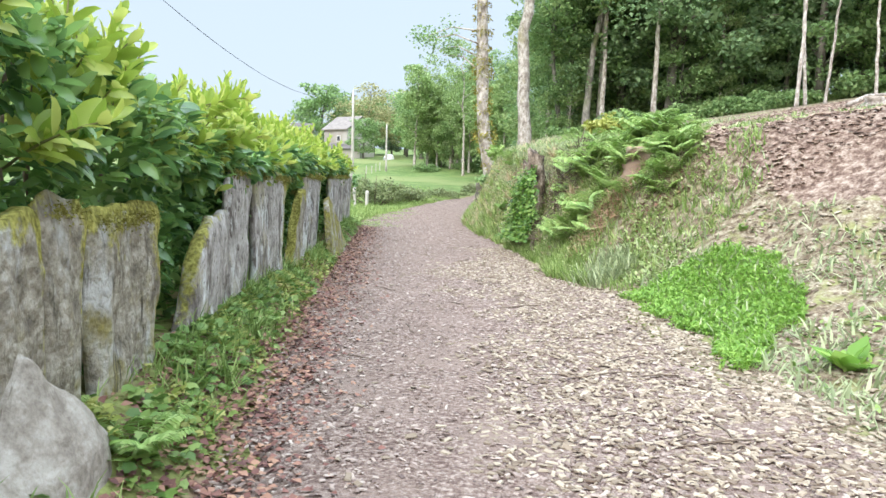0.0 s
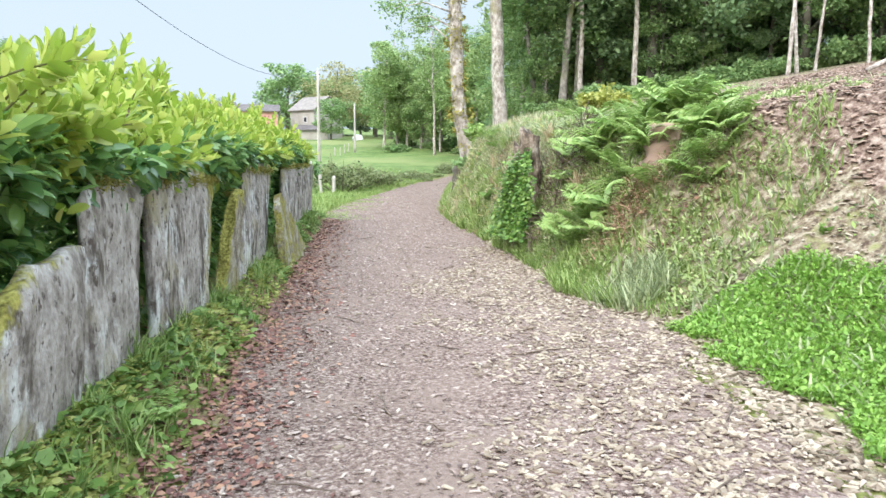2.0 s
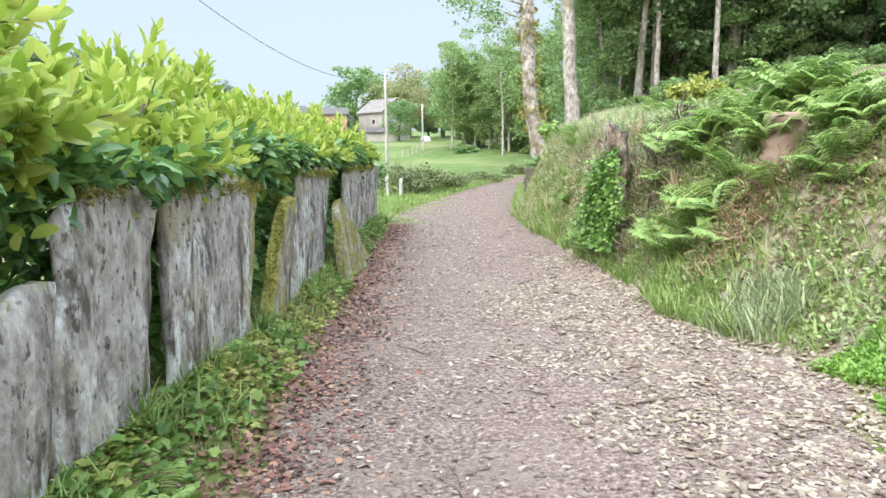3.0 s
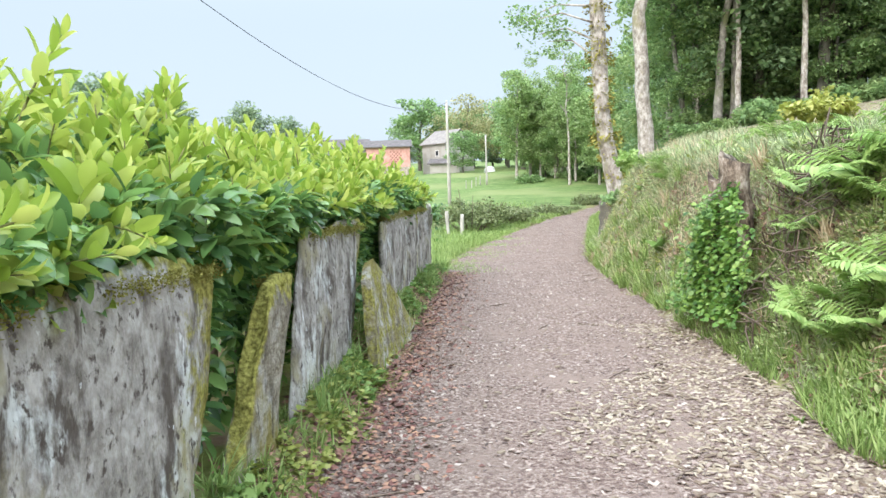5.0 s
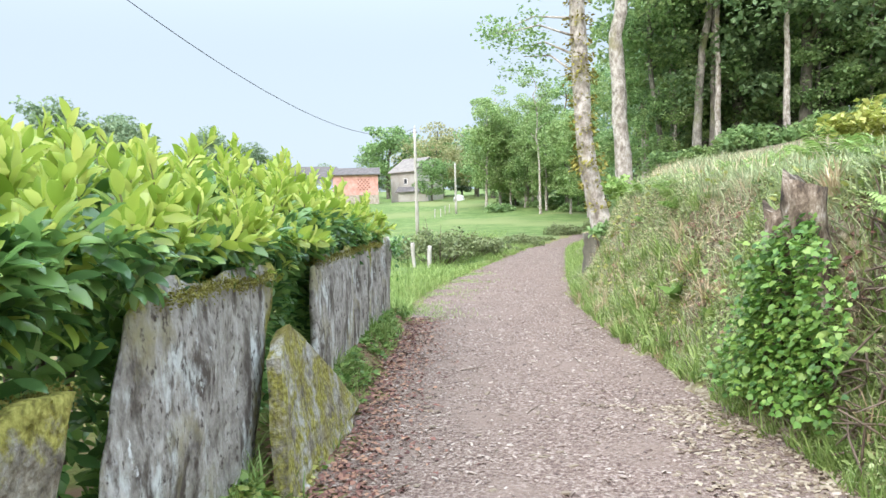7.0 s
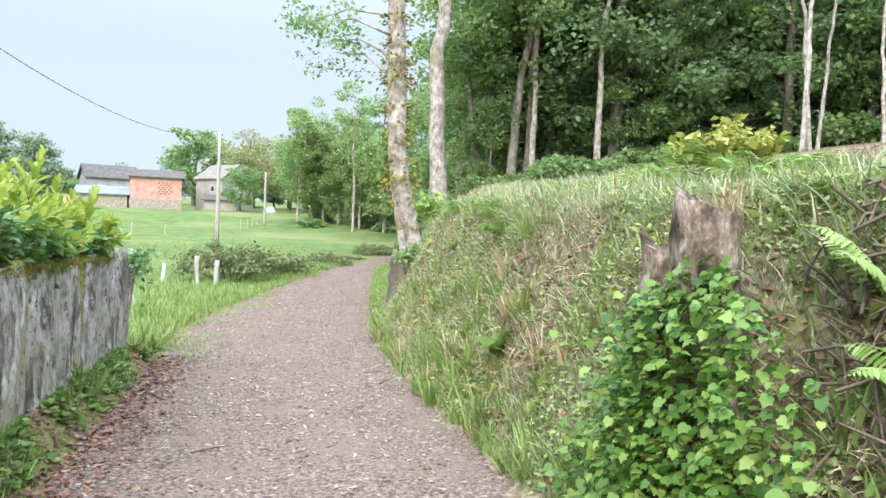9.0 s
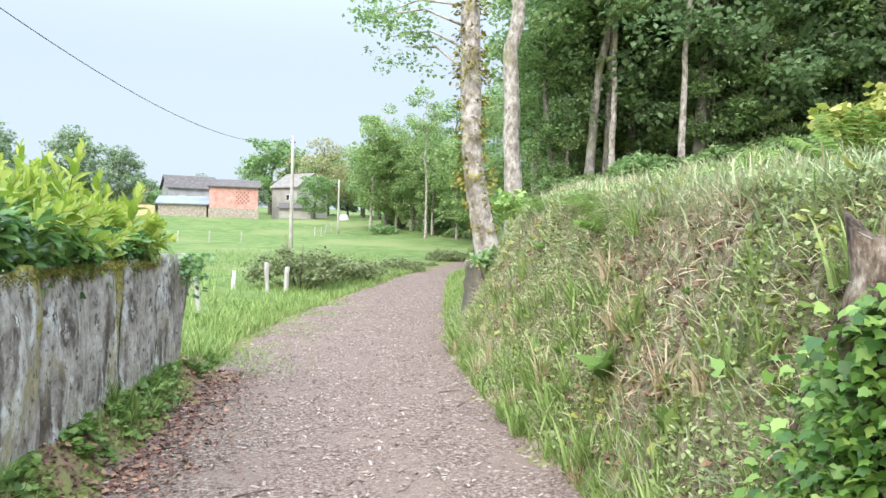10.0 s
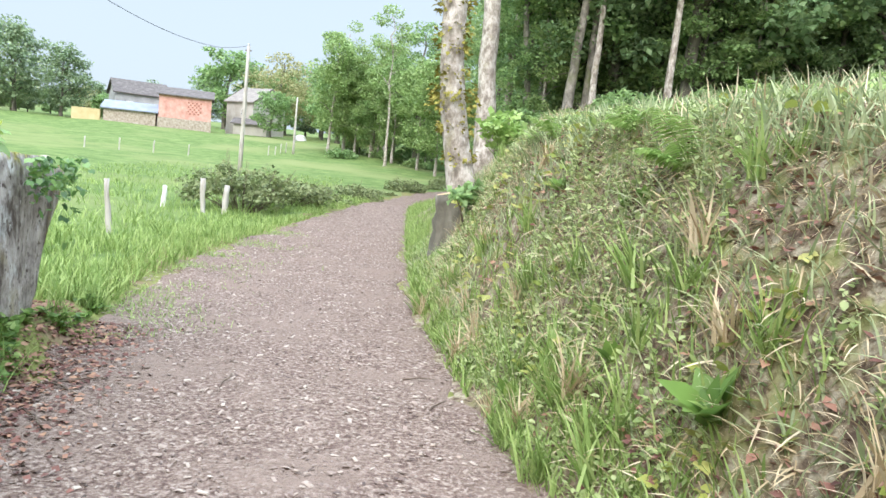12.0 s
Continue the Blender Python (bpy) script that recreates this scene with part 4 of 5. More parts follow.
# ---- ivy over the bank by the stump ----
ivy = empty("ivy", 1.05, 14.0, .5)
tagged(ivy, "bright ivy spilling over the stump and bank", "ivy")
n = 3500
yy = 13.68 + rng.normal(0, .3, n).clip(-.75, .5)
yy += rng.normal(-.04, .16, n)
zz = .3 + rng.uniform(0, 1, n) ** 1.25 * (1.22 - .55 * np.abs(yy - 13.6))
xx = lane_right(yy) + .0 + .16 * zz + .1 * vnoise(yy, zz, .25, 61) - rng.exponential(.05, n)
pos = np.stack([xx, yy, zz], -1)
big = rng.uniform(.03, .062, n)
v, f = leaves_on(n, pos, np.tile([-.75, -.35, -.15], (n, 1)), big, IVY_V, IVY_F, droop=.3, loose=.5)
org = np.array((1.05, 14.0, .5))
cut = 3260
tagged(part("foliage", v[:cut * len(IVY_V)] - org, f[:cut * len(IVY_F)], M_IVY, ivy), kind="stuff")
leaf_me = [mesh_of("leaf", IVY_V * k, IVY_F, M_IVY) for k in (.04, .05, .06)]
for i in range(cut, n):
    ob = new("leaf", leaf_me[i % 3])
    ob.parent = ivy
    ob.matrix_basis = Matrix.Translation(pos[i] - org + (-.04, -.02, 0)) @ pose(0, 0, 0, rng.uniform(-60, 10), rng.uniform(-30, 30), rng.uniform(60, 150))
for i in range(7):
    y0 = 13.6 + .14 * i
    part("stem", *tube([(.05, y0 - 14, -.3), (.12, y0 - 14 + .1, .1), (.22, y0 - 13.95, .6), (.3, (y0 - 14) * .6, 1.0)], (.012, .01, .008, .005), 5), M_TWIG, ivy)

# torn roots and twigs beside the stump
r = np.random.default_rng(55)
tw = []
for i in range(230):
    y, x = r.uniform(12.6, 13.6), r.uniform(1.25, 2.15)
    z = float(height(x, y)) + r.uniform(-.02, .22)
    d = r.normal(0, 1, 3) * (.7, 1, .6)
    d *= r.uniform(.08, .26) / np.linalg.norm(d)
    tw.append(tube([np.array((x, y, z)) - d, (x + r.normal(0, .02), y, z + .03), np.array((x, y, z)) + d], (.007, .008, .004), 4, cap=False))
tagged(part("root_tangle", *join(*tw), M_TWIG), "tangle of torn brown roots and twigs on the bank", "roots", kind="stuff")

# ivy over the last slab of the row
n = 190
yy = rng.uniform(18.8, 19.8, n)
zz = 1.29 - np.abs(rng.normal(0, .15, n))
pos = np.stack([slab_line(yy) + .05 + rng.exponential(.03, n), yy, zz], -1)
v, f = leaves_on(n, pos, np.tile([.5, -.4, -.3], (n, 1)), rng.uniform(.04, .075, n), IVY_V, IVY_F, loose=.5)
tagged(part("slab_ivy", v, f, M_LAUREL), "dark ivy hanging over the last slate slab", "ivy", kind="stuff")

# ---- pole, cable, fence ----


def utility_pole(x, y, tall, radius, label):
    z = float(height(x, y))
    thing = empty("utility_pole", x, y, z)
    tagged(thing, label, "utility pole")
    s = np.linspace(0, 1, 6)
    part("shaft", *tube(np.stack([0 * s, 0 * s, -.3 + s * (tall + .3)], -1), radius * (1 - .35 * s), 10), M_POLE, thing)
    part("insulator", *tube([(0, 0, tall), (0, 0, tall + .1), (0, 0, tall + .14)], (.03, .05, .03), 8), M_WHITE, thing, "small white insulator")
    part("bracket", *box(-.18, -.03, tall - .3, .18, .03, tall - .24), M_TWIG, thing)
    return z + tall


za = utility_pole(-9.3, 58.7, 7.1, .13, "tall weathered wooden utility pole in the pasture")
zb = utility_pole(-9.3, 10.5, 8.4, .13, "wooden utility pole behind the hedge")
utility_pole(-10.7, 90.9, 5.3, .13, "farther weathered pole by the farm track")
cy_ = np.linspace(10.5, 58.7, 60)
sag = 5.5 + .0043 * (cy_ - 38.3) ** 2
cab = np.stack([np.full(60, -9.3), cy_, sag + np.interp(cy_, (10.5, 22, 52, 58.7), (zb - sag[0], 0, 0, za - sag[-1]))], -1)
tagged(part("cable", *tube(cab, np.full(60, .01), 6), M_CABLE), "black overhead cable sagging between poles", "cable")


def fence_post(x, y, tall, radius, mat, label, lean=0.0, seed=1):
    s = np.linspace(0, 1, 6)
    v, f = tube(np.stack([lean * s * tall, .3 * lean * s * tall, -.2 + s * (tall + .2)], -1), radius * (1 + .1 * np.sin(s * 9 + seed)), 9, rough=.3, seed=seed)
    ob = part("fence_post", v, f, mat)
    ob.location = (x, y, float(height(x, y)))
    return tagged(ob, label, "fence post", "pasture fence posts")


fence_post(-4.62, 31.6, .78, .055, M_POLE, "grey split fence post before the hedgerow bush", -.05, 1)
fence_post(-4.2, 31.8, .68, .06, M_POLE, "stout grey fence post before the hedgerow bush", .06, 2)
fence_post(-5.6, 31.8, .5, .05, M_WHITE, "short pale fence post in the grass", .1, 3)
fence_post(-4.6, 25.9, .85, .04, M_POLE, "thin leaning fence post at the pasture corner", -.12, 4)
for i, (x, y) in enumerate(((-22.5, 70), (-20.3, 70.6), (-18.0, 71), (-15.6, 71.3), (-12.3, 86), (-12.0, 88), (-11.8, 90), (-11.6, 92))):
    fence_post(x, y, .8, .045, M_POLE, "slim pale fence post across the pasture", .03, i)

# ---- farm ----


def building(name, x, y, turn, wide, deep, eave, ridge, wall, roof, label, openings=(), plinth=None, lattice=()):
    z = float(height(x, y)) - .2
    thing = empty(name, x, y, z, turn)
    tagged(thing, label, "building", "farm buildings")
    w, d = wide / 2, deep / 2
    v = [(-w, -d, -1), (w, -d, -1), (w, d, -1), (-w, d, -1), (-w, -d, eave), (w, -d, eave), (w, d, eave), (-w, d, eave), (-w, 0, ridge), (w, 0, ridge)]
    f = [(0, 1, 5), (0, 5, 4), (2, 3, 7), (2, 7, 6), (1, 2, 6), (1, 6, 5), (3, 0, 4), (3, 4, 7), (5, 6, 9), (4, 8, 7)]
    part("wall", np.array(v, float), f, wall, thing, flat=True)
    o, t = .35, .14
    for sgn in (-1, 1):
        slope = (ridge - eave) / d
        e = [(-w - o, sgn * (d + o), eave - o * slope + .03), (w + o, sgn * (d + o), eave - o * slope + .03), (w + o, 0, ridge + .03), (-w - o, 0, ridge + .03)]
        rv = np.array(e + [(a, b, c + t) for a, b, c in e], float)
        rf = [(0, 1, 2), (0, 2, 3), (4, 6, 5), (4, 7, 6)] + [q for i in range(4) for q in ((i, (i + 1) % 4 + 4, (i + 1) % 4), (i, i + 4, (i + 1) % 4 + 4))]
        part("roof", rv, rf, roof, thing, flat=True)
    for cx_, z0, ww, hh in openings:
        win = part("window", *box(cx_ - ww / 2, -d - .05, z0, cx_ + ww / 2, -d + .05, z0 + hh), M_WHITE, thing, flat=True)
        part("pane", *box(cx_ - ww / 2 + .08, -d - .065, z0 + .08, cx_ + ww / 2 - .08, -d - .052, z0 + hh - .08), M_GLASS, win, flat=True)
    if plinth:
        part("plinth", *box(-w - .08, -d - .08, -1, w + .08, d + .08, plinth), M_RUBBLE, thing, "rubble stone base", flat=True)
    for cx_, z0, ww, hh in lattice:
        for i in range(7):
            for j in range(6):
                if (i + j) % 2:
                    part("vent_brick", *box(cx_ - ww / 2 + i * ww / 7, -d - .03, z0 + j * hh / 6, cx_ - ww / 2 + (i + .8) * ww / 7, -d - .005, z0 + (j + .7) * hh / 6), M_BRICK_DARK, thing, flat=True)
    return thing


building("brick_barn", -29.7, 121.5, 14, 6.6, 5.5, 4.0, 5.0, M_BRICK, M_ROOF, "red brick barn with a dark shallow roof and stone base", plinth=1.0, lattice=((1.2, 1.7, 1.8, 1.7),))
building("farmhouse", -38.6, 129, 28, 7.0, 6, 3.9, 5.7, M_GREYWALL, M_ROOF, "grey rendered farmhouse with a dark slate roof", openings=((-1.5, 1.6, 1.0, 1.1), (1.5, 1.6, 1.0, 1.1)))
building("stone_shed", -36.0, 119.5, 6, 6.5, 3.5, 1.8, 2.7, M_RUBBLE, M_ROOF_BLUE, "low rubble stone shed with a bluish sheet roof")
building("pale_house", -21.3, 127, -38, 5.5, 6.0, 4.4, 6.4, M_RENDER, M_ROOF_BROWN, "pale rendered house with a grey gable", openings=((.8, 2.4, .8, .9),))
building("lean_to", -20.8, 122.5, -4, 4.6, 2.5, 1.9, 2.5, M_RENDER, M_ROOF, "small pale outhouse below the house")
building("far_house", -5.5, 131, 0, 6, 5, 2.4, 3.2, M_SHEET, M_SHEET, "distant ochre outbuilding at the wood edge")
yw = part("garden_wall", *box(-43, 117.2, 2.5, -39.4, 117.6, float(height(-41, 117.4)) + 1.2), M_SHEET, flat=True)
tagged(yw, "yellowish board fence beside the stone shed", "fence")

# white sheet thrown over a heap by the farm track
bm = bmesh.new()
bmesh.ops.create_icosphere(bm, subdivisions=3, radius=1)
for v in bm.verts:
    p = v.co.copy()
    v.co = Vector((p.x * .9, p.y * .6, max(p.z, -.2) * .8)) * (1 + .22 * noise.noise(p * 1.6) + .07 * noise.noise(p * 5))
me = bpy.data.meshes.new("covered_heap")
bm.to_mesh(me)
bm.free()
me.materials.append(M_WHITE)
heap = new("covered_heap", me)
heap.location = (-14.0, 121.5, float(height(-14.0, 121.5)) + .15)
tagged(heap, "low heap under a crumpled white sheet", "covered heap")

# ---- ferns ----


def fern_mesh(seed, fronds=9, tall=.6):
    r = np.random.default_rng(seed)
    out = []
    for i in range(fronds):
        a, reach, up = i * 6.28 / fronds + r.normal(0, .25), tall * r.uniform(.7, 1.1), tall * r.uniform(.55, 1)
        s = np.linspace(0.12, 1, 17)
        pts = np.stack([np.cos(a) * reach * s, np.sin(a) * reach * s, up * (1.6 * s - .95 * s * s)], -1)
        ln = .2 * tall * np.sin(np.clip(s * 1.08, 0, 1) * math.pi * .93 + .2) + .015
        for side in (-1, 1):
            yaw = a - 1.57 + side * 1.15
            out.append(scatter(LEAF_V * (.75, 1, 1), LEAF_F, pts, bases(np.full(17, yaw), r.normal(-.15, .08, 17), np.zeros(17), ln * 1.3)))
        out.append(tube(pts[::4], np.linspace(.006, .002, len(pts[::4])), 4))
    return join(*out)


FERNS = [mesh_of("fern", *fern_mesh(200 + i, 8 + i % 3, .5 + .1 * (i % 3)), M_FERN) for i in range(4)]


def plant(name, me, x, y, k, turn, label, category, group, tilt=0.0, up=0.0):
    ob = new(name, me)
    ob.matrix_basis = pose(x, y, float(height(x, y)) - .02 + up, 0, tilt, turn) @ Matrix.Scale(k, 4)
    return tagged(ob, label, category, group)


r = np.random.default_rng(31)
for x, y, k in ((2.0, 11.4, 1.0), (2.3, 10.7, 1.1), (1.75, 11.9, .9), (2.5, 12.0, 1.0), (2.1, 12.5, .9), (1.8, 12.9, .9), (2.9, 11.6, .9), (2.75, 10.6, .8), (1.9, 10.9, .8), (2.4, 11.4, .9), (3.0, 12.4, .9), (1.6, 12.5, .7), (1.15, 17.6, .8), (1.2, 18.6, .8), (1.05, 20.4, .9), (2.3, 16.2, .9), (2.0, 17.0, .7), (2.6, 15.0, .6)):
    plant("fern", FERNS[int(r.integers(4))], x, y, k * .78, r.uniform(0, 360), "fresh green fern on the bank", "fern", "bank ferns", -18)
for x, y, k in ((-.95, 3.7, .45), (-1.0, 4.1, .35), (-2.6, 17.4, .4), (-2.5, 17.9, .45), (-1.25, 6.6, .35)):
    plant("fern", FERNS[int(r.integers(4))], x, y, k, r.uniform(0, 360), "small fern at the foot of the slabs", "fern", "verge ferns")


def broadleaf_mesh(seed, n, size):
    r = np.random.default_rng(seed)
    return scatter(LEAF_V * (1.3, 1, 1), LEAF_F, r.normal(0, .012, (n, 3)) * (1, 1, 0), bases(np.arange(n) * 2.4, r.uniform(.5, 1.25, n), r.normal(0, .2, n), r.uniform(.7, 1.1, n) * size))


DOCK = mesh_of("dock", *broadleaf_mesh(300, 12, .3), M_LUSH)
FOXGLOVE = mesh_of("foxglove", *broadleaf_mesh(301, 14, .24), M_HERB)
plant("dock_plant", DOCK, 2.85, 5.75, 1.0, 20, "bright green dock plant in the chips", "plant", "")
plant("foxglove_plant", FOXGLOVE, .95, 16.5, 1.1, 0, "leafy foxglove rosette on the bank", "plant", "", -25)
for x, y, k in ((1.2, 11.0, .35), (1.6, 10.5, .5), (1.05, 15.5, .8), (.8, 17.7, .7), (1.1, 19.4, .7), (2.4, 7.2, .5), (3.2, 9.0, .5)):
    plant("broadleaf_plant", FOXGLOVE, x, y, k, r.uniform(0, 360), "low broad-leaved plant on the slope", "plant", "slope plants", -12)


for i in range(34):
    x, y = r.uniform(1.45, 3.0), r.uniform(10.2, 13.6)
    if (x - 2.05) ** 2 + (y - 10.85) ** 2 > .3 and x > float(lane_right(y)) + .35:
        plant("fern", FERNS[int(r.integers(4))], x, y, r.uniform(.55, .85), r.uniform(0, 360), "fresh green fern on the bank", "fern", "bank ferns", -18)
for x, y, k in ((2.95, 11.5, 1.1), (3.1, 11.9, 1.2), (2.8, 11.75, 1.0)):
    plant("fern", FERNS[int(r.integers(4))], x, y, k, r.uniform(0, 360), "tall fern behind the sawn stump", "fern", "crest ferns")
r = np.random.default_rng(47)
TUFTS = []
for i in range(3):
    q = np.random.default_rng(400 + i)
    m_ = 46
    TUFTS.append(mesh_of("grass_tuft", *scatter(BLADE_V * (.75, 1, 1), BLADE_F, q.normal(0, .03, (m_, 3)) * (1, 1, 0), bases(q.uniform(0, 6.28, m_), q.uniform(.7, 1.45, m_), q.normal(0, .3, m_), q.uniform(.16, .36, m_))), (M_GRASS, M_STRAW, M_GRASS)[i]))
for i in range(90):
    y = r.uniform(12.5, 23)
    x = float(lane_right(y)) + abs(r.normal(.1, .45))
    plant("grass_tuft", TUFTS[i % 3], x, y, r.uniform(.6, 1.15), r.uniform(0, 360), "dry straw grass tuft on the bank" if i % 3 == 1 else "fresh green grass tuft on the bank", "grass tuft", "bank grass tufts", -10)
for i in range(26):
    y = r.uniform(3, 19)
    x = float(lane_left(y)) - r.uniform(.1, .5)
    plant("grass_tuft", TUFTS[(i % 2) * 2], x, y, r.uniform(.5, .95), r.uniform(0, 360), "green grass tuft at the foot of the slabs", "grass tuft", "verge grass tufts")
for i in range(30):
    y = r.uniform(12.5, 23)
    x = float(lane_right(y)) + r.uniform(.15, 1.5)
    plant("broadleaf_plant", FOXGLOVE, x, y, r.uniform(.3, .75), r.uniform(0, 360), "low broad-leaved plant on the bank", "plant", "bank plants", -15)
for x, y, k in ((2.2, 14.6, .8), (2.5, 15.6, .9), (1.9, 18.4, .7), (1.7, 20.2, .7), (3.1, 15.9, .8), (3.6, 16.5, .9), (2.7, 18.2, .7), (1.0, 21.0, .6), (2.9, 14.2, .8)):
    plant("fern", FERNS[int(r.integers(4))], x, y, k * .7, r.uniform(0, 360), "fern frond clump along the crest of the bank", "fern", "crest ferns")

# ---- grasses and herbs ----
def strew(n, x_of, y0, y1, tv, tf, lo, hi, mat, name, label, category, pitch=(.7, 1.4), lift=0.0, keep=None, wide=1.0, lean=0.0, power=1.0):
    y = y0 + (y1 - y0) * rng.uniform(0, 1, n) ** power
    x = x_of(y, n)
    if keep is not None:
        k = keep(x, y)
        x, y = x[k], y[k]
    n = len(x)
    pos = np.stack([x, y, height(x, y) + lift], -1)
    if lean:
        pos[:, 2] += rng.uniform(0, lean, n)
    size = rng.uniform(lo, hi, n)
    v, f = scatter(tv * (wide, 1, 1), tf, pos, bases(rng.uniform(0, 6.28, n), rng.uniform(*pitch, n), rng.uniform(-.5, .5, n), size))
    return tagged(part(name, v, f, mat), label, category, kind="stuff")


def tufty(scale, seed, cut):
    return lambda x, y: vnoise(x, y, scale, seed) + .4 * vnoise(x, y, scale * .4, seed + 1) > cut


def on_mound(x, y):
    return (x > 3.1 + .3 * vnoise(x, y, .8, 21) + .6 * np.clip(9.7 - y, 0, 9)) & (y < 13.3 + 2 * (x - 3.2)) & (vnoise(x, y, .5, 23) > -.62)


# the bank
strew(21000, lambda y, n: lane_right(y) + np.abs(rng.normal(.05, .27, n)) * lerp(y, (26, 30), (1, 2.2)), 9.6, 44, BLADE_V, BLADE_F, .08, .24, M_GRASS, "grass", "fresh green grass along the toe of the bank", "grass", keep=tufty(.5, 70, -.25), wide=.9, power=1.25)
strew(27000, lambda y, n: lane_right(y) + .08 + rng.uniform(0, 1.3, n), 11.5, 27, BLADE_V, BLADE_F, .06, .2, M_GRASS_BLUE, "bank_grass", "greyish green grass over the bank", "grass", pitch=(.2, 1.3), keep=tufty(.6, 72, -.4), wide=1.0)
strew(48000, lambda y, n: lane_right(y) + .15 + rng.uniform(0, 1.2, n), 12, 27, BLADE_V, BLADE_F, .05, .17, M_STRAW, "dead_grass", "dry straw-coloured grass hanging on the bank", "dead grass", pitch=(-.6, .7), keep=tufty(.45, 74, -.35), wide=.9)
strew(60000, lambda y, n: lane_right(y) + .06 + rng.uniform(0, 1.25, n), 12, 27, LEAF_V, LEAF_F, .02, .055, M_BANKHERB, "bank_herbs", "small green weeds over the bank", "weeds", pitch=(-.4, 1.0), keep=tufty(.7, 76, -.25), lean=.1, wide=1.5)
strew(2600, lambda y, n: lane_right(y) + .2 + rng.uniform(0, 1.4, n), 12, 24, IVY_V, IVY_F, .05, .09, M_YELLOW, "bramble_leaves", "yellow-green bramble leaves on the bank", "bramble", pitch=(-.4, .9), keep=tufty(.5, 78, .35), lean=.12)
strew(14000, lambda y, n: lane_right(y) + .1 + rng.uniform(0, 1.5, n), 10, 26, CARD_V, CARD_F, .03, .07, M_DEAD_LEAF, "fallen_leaves", "russet dead leaves caught on the bank", "dead leaves", pitch=(-.5, .5), keep=tufty(.5, 80, .1), lean=.04)
strew(13000, lambda y, n: lane_right(y) + .8 + rng.uniform(0, 1, n) ** 1.3 * 3.2, 13, 30, BLADE_V, BLADE_F, .08, .26, M_GRASS_BLUE, "crest_grass", "tall seeding grass along the crest of the bank", "grass", pitch=(.7, 1.45), keep=lambda x, y: tufty(.9, 82, -.3)(x, y) & ~on_mound(x, y))
strew(7000, lambda y, n: lane_right(y) + .8 + rng.uniform(0, 1, n) * 3, 13, 30, BLADE_V, BLADE_F, .1, .3, M_STRAW, "crest_straw", "dry seeding grass along the crest of the bank", "dead grass", pitch=(.3, 1.45), keep=lambda x, y: tufty(.8, 83, -.2)(x, y) & ~on_mound(x, y), wide=.6)
strew(20000, lambda y, n: 2.0 + rng.uniform(0, 1, n) * 8, 4.5, 20, LEAF_V, LEAF_F, .03, .08, M_HERB, "slope_herbs", "low green weeds over the cleared slope", "weeds", pitch=(-.2, 1.1), keep=lambda x, y: (vnoise(x, y, .9, 61) + .5 * vnoise(x, y, .25, 62) > .05) & (x > lane_right(y) + .5) & ~on_mound(x, y), lean=.04, wide=1.3)
# the slope of the clearing
strew(24000, lambda y, n: lane_right(y) + .1 + rng.uniform(0, 1, n) * 5, 8.6, 14, BLADE_V, BLADE_F, .05, .18, M_GRASS, "slope_grass", "mixed green grass on the cleared slope", "grass", pitch=(.4, 1.4), keep=lambda x, y: (vnoise(x, y, .6, 84) > -.7 + .6 * smooth((x - 3) / 2)) & (y > 9.0 + .25 * (x - 2)) & ~on_mound(x, y), wide=1.8)
strew(30000, lambda y, n: lane_right(y) + .3 + rng.uniform(0, 1, n) * 8, 4, 16, BLADE_V, BLADE_F, .05, .18, M_GRASS_BLUE, "pale_grass", "thin pale grass among the chips of the clearing", "grass", pitch=(.2, 1.3), keep=lambda x, y: tufty(.8, 86, -.45)(x, y) & ~on_mound(x, y), wide=2.2)


def in_patch(x, y):
    lo_, hi_ = lerp(y, (5.8, 6.5, 6.9, 7.6, 8.8), (2.1, 2.25, 2.3, 2.0, 2.05)), lerp(y, (5.8, 6.7, 7.3, 8.2, 8.9), (2.2, 2.83, 3.2, 3.35, 2.95))
    ragged = .16 * vnoise(x, y, .3, 88) + .07 * vnoise(x, y, .1, 87)
    return (x > lo_ + ragged) & (x < hi_ + ragged) & (y > 5.8) & (y < 8.85 + .15 * vnoise(x, y, .4, 89))


strew(52000, lambda y, n: rng.uniform(1.7, 3.7, n), 5.6, 9.3, LEAF_V, LEAF_F, .018, .05, M_LUSH, "clover", "lush bright green clover patch by the lane", "clover", pitch=(.0, 1.2), keep=in_patch, lean=.07, wide=1.4)
strew(9000, lambda y, n: rng.uniform(1.7, 3.7, n), 5.6, 9.3, BLADE_V, BLADE_F, .06, .15, M_LUSH, "clover_grass", "fine bright grass among the clover", "grass", keep=in_patch, wide=.8)
strew(2500, lambda y, n: 2.1 + rng.normal(0, .25, n), 9.2, 10.4, BLADE_V, BLADE_F, .12, .3, M_GRASS_BLUE, "grass_tuft", "bluish grass tuft at the corner of the bank", "grass", keep=lambda x, y: (x - 1.85) ** 2 + (y - 9.7) ** 2 < .12)
strew(24000, lambda y, n: lane_right(y) + .1 + rng.uniform(0, 1, n) * 4, 9, 14, LEAF_V, LEAF_F, .03, .07, M_BANKHERB, "corner_herbs", "pale green weeds on the corner of the bank", "weeds", pitch=(-.2, 1.1), keep=lambda x, y: tufty(.6, 64, -.1)(x, y) & ~on_mound(x, y), lean=.08, wide=1.4)
